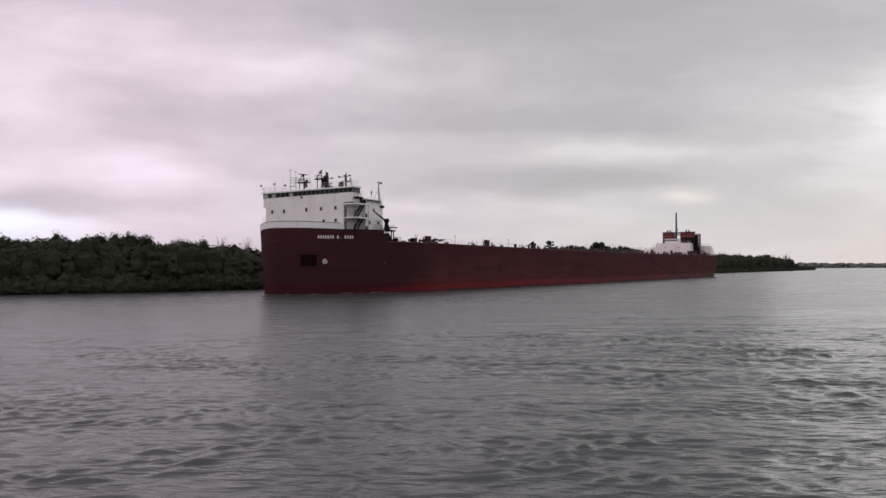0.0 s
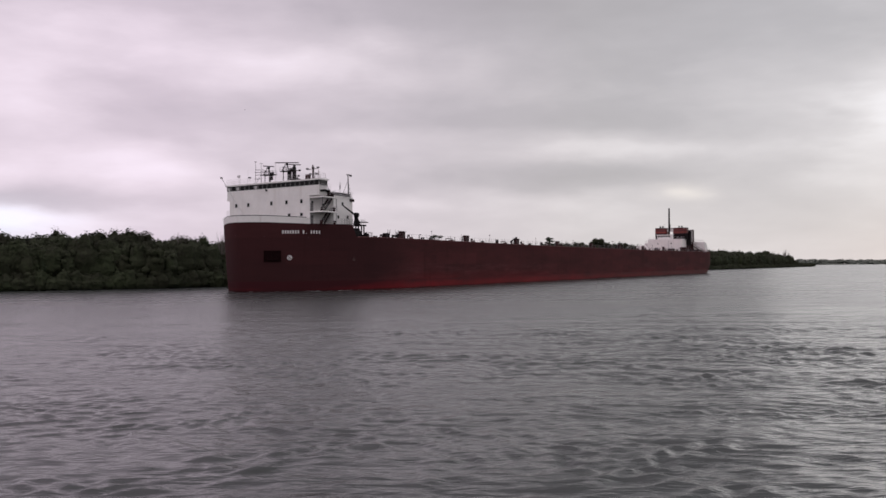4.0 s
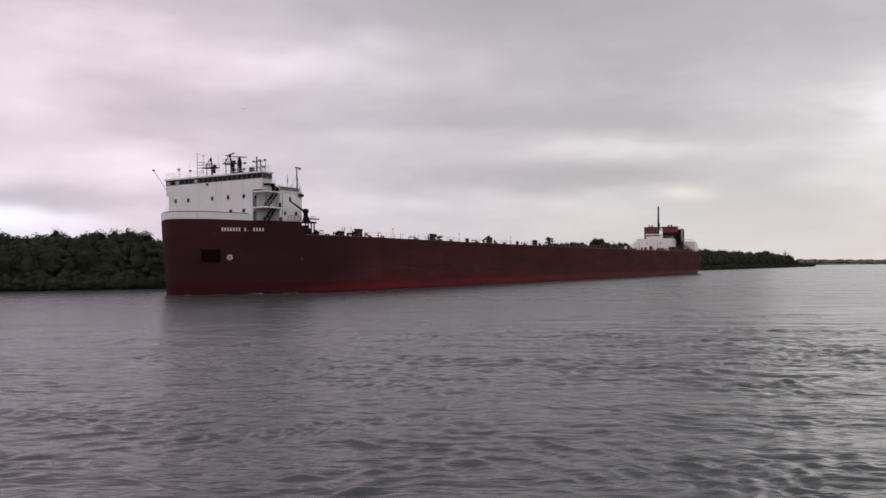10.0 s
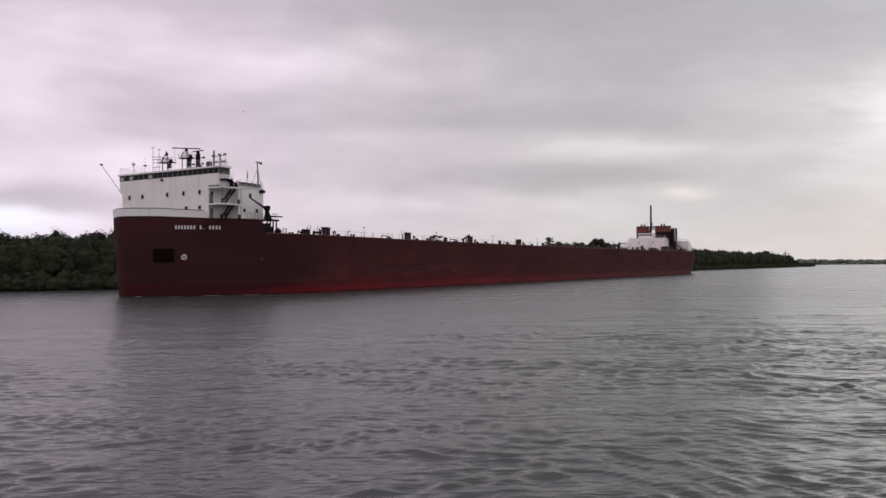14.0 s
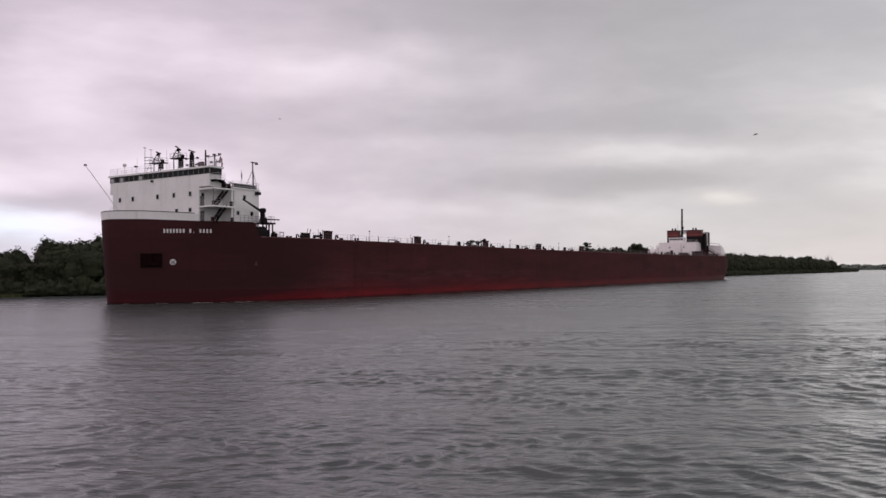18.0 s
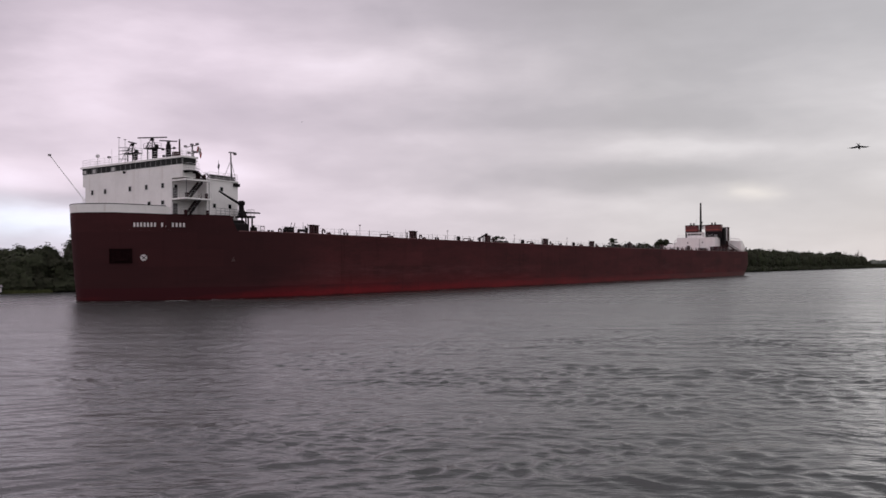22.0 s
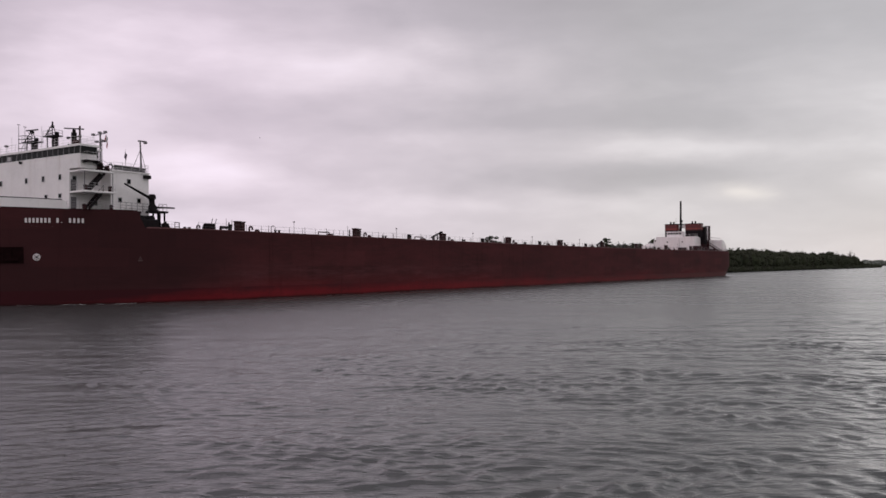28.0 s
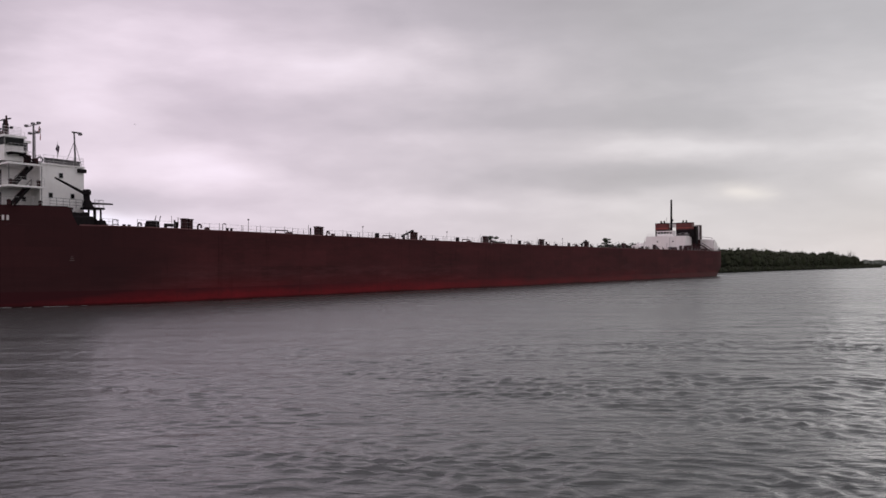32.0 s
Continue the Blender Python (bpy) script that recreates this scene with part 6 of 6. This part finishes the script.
def motions():
    walk(SHIP, [(t, pose(x, y, 0, 0, 0, turn)) for t, x, y, turn in (
        (0, -28.75, 168.93, 62.271), (8, -38.44, 151.89, 62.384), (16, -48.11, 134.90, 62.498), (24, -57.75, 117.94, 62.611), (32, -67.36, 101.03, 62.724))])
    # the radar scanners go round, the flags swing in the wind
    for scanner, half_turn, at, face in zip(SCANNERS, (1.31, 1.123, 1.2), (28.3, 28.0, 28.6), (-126.5, -126.5, -126.5)):
        home = scanner.matrix_basis.translation.copy()
        walk(scanner, [(0.5 * k, Matrix.Translation(home) @ Matrix.Rotation(radians(face + 90 - (0.5 * k - at) * 180 / half_turn), 4, "Z")) for k in range(65)])
    rng = random.Random(3)
    # seconds: veer towards the far bank, sag at the fly
    full = {27.5: (20, 35), 28.0: (35, 35), 28.5: (30, 20), 29.0: (-25, 12), 29.5: (10, 25), 30.0: (48, 25), 30.5: (45, 30), 31.0: (38, 38), 31.5: (40, 34), 32.0: (42, 30)}
    limp = {17.0: (38, 25), 17.5: (36, 22), 19.0: (34, 26), 19.5: (0, 12), 20.0: (-20, 3), 20.5: (-8, 8), 21.0: (15, 15), 22.0: (30, 30), 22.5: (38, 28), 23.0: (45, 25), 23.5: (35, 25), 24.0: (25, 25), 24.5: (5, 14), 25.0: (-20, 3), 27.5: (0, 20), 28.0: (30, 30),
            28.5: (50, 20), 29.0: (52, 20), 29.5: (46, 22), 30.0: (42, 25), 30.5: (40, 25), 31.0: (38, 25), 31.5: (30, 28), 32.0: (25, 30)}
    for cloth, known in ((ENSIGN, full), (FLAG, limp)):
        home = cloth.matrix_basis.translation.copy()
        rows = []
        for k in range(65):
            veer, sag = known.get(0.5 * k, (28 + rng.uniform(-18, 18), 24 + rng.uniform(-8, 8)))
            rows.append((0.5 * k, Matrix.Translation(home) @ Matrix.Rotation(radians(veer), 4, "Z") @ Matrix.Rotation(radians(sag), 4, "Y")))
        walk(cloth, rows)
    walk(WATER, [(0, pose(0, 0, 0)), (16, pose(6.0, -5.0, 0)), (32, pose(12.0, -10.0, 0))])
    fly(*BIRD_A, [(0, -16, -2, 6.0), (9.5, -7, 2, 5.2), (10.5, -4.2, 6.0, 4.6), (10.8, -2.8, 8.52, 4.89), (10.9, -2.3, 9.65, 5.35), (11, -1.06, 10.8, 5.91),
                  (11.1, 0.15, 11.75, 6.56), (11.2, 1.68, 13.13, 6.76), (11.3, 3.46, 14.39, 6.52), (11.4, 5.13, 15.98, 6.78), (11.5, 6.79, 17.57, 6.55),
                  (11.6, 8.08, 19.22, 6.61), (11.7, 9.37, 20.87, 6.46), (12.2, 18, 28, 7.5), (32, 90, 40, 12)], 0.1, 24, (10.5, 12.2), far=1.6)
    fly(*BIRD_B, [(0, -90, 20, 12), (14.8, -20, 30, 9.5), (15.6, -9.0, 31.4, 9.0), (16.5, -1.54, 31.62, 8.76), (16.8, 0.73, 31.67, 8.59), (17.1, 3.24, 31.54, 8.41), (17.4, 5.62, 32.22, 8.52),
                  (17.7, 7.81, 32.77, 8.68), (18, 9.72, 33.29, 8.85), (18.3, 11.46, 33.77, 9.06), (18.6, 13.67, 34.01, 9.14), (19.4, 22, 34, 9.5), (32, 120, 30, 14)], 0.1, 34, (15.0, 19.4))
    fly(*BIRD_C, [(0, -3, -10, 2.2), (20.4, -2.2, 2, 1.2), (20.8, -0.6, 7.2, 0.9), (21.0, 0.0, 8.6, 1.4), (21.2, 0.59, 9.97, 3.69), (21.3, 1.47, 10.39, 4.51), (21.4, 1.99, 10.79, 4.87), (21.5, 2.73, 11.13, 5.11),
                  (21.6, 3.86, 11.7, 6.19), (21.7, 4.68, 12.85, 7.12), (21.8, 5.19, 14.26, 7.28), (21.9, 5.72, 15.71, 7.2), (22, 6.35, 17.25, 6.21), (22.1, 7.4, 18.9, 5.7),
                  (22.4, 12, 22, 5.0), (32, 90, 10, 9)], 0.1, 30, (20.6, 22.4))
    fly(*BIRD_D, [(0, -84.28, 405.74, 72.46), (6, -85.85, 405.34, 72.89), (9, -85.94, 405.25, 73.31), (13, -85.77, 405.48, 72.15), (16.5, -87.5, 404.61, 71.77),
                  (19, -86.39, 405.45, 71.51), (21.5, -87.96, 405.39, 69.85), (23, -89.51, 405.65, 66.04), (28, -103.76, 402.89, 61.65), (32, -153.02, 386.23, 65.84)], 0.8, 14, (0.5, 31.5))


motions()
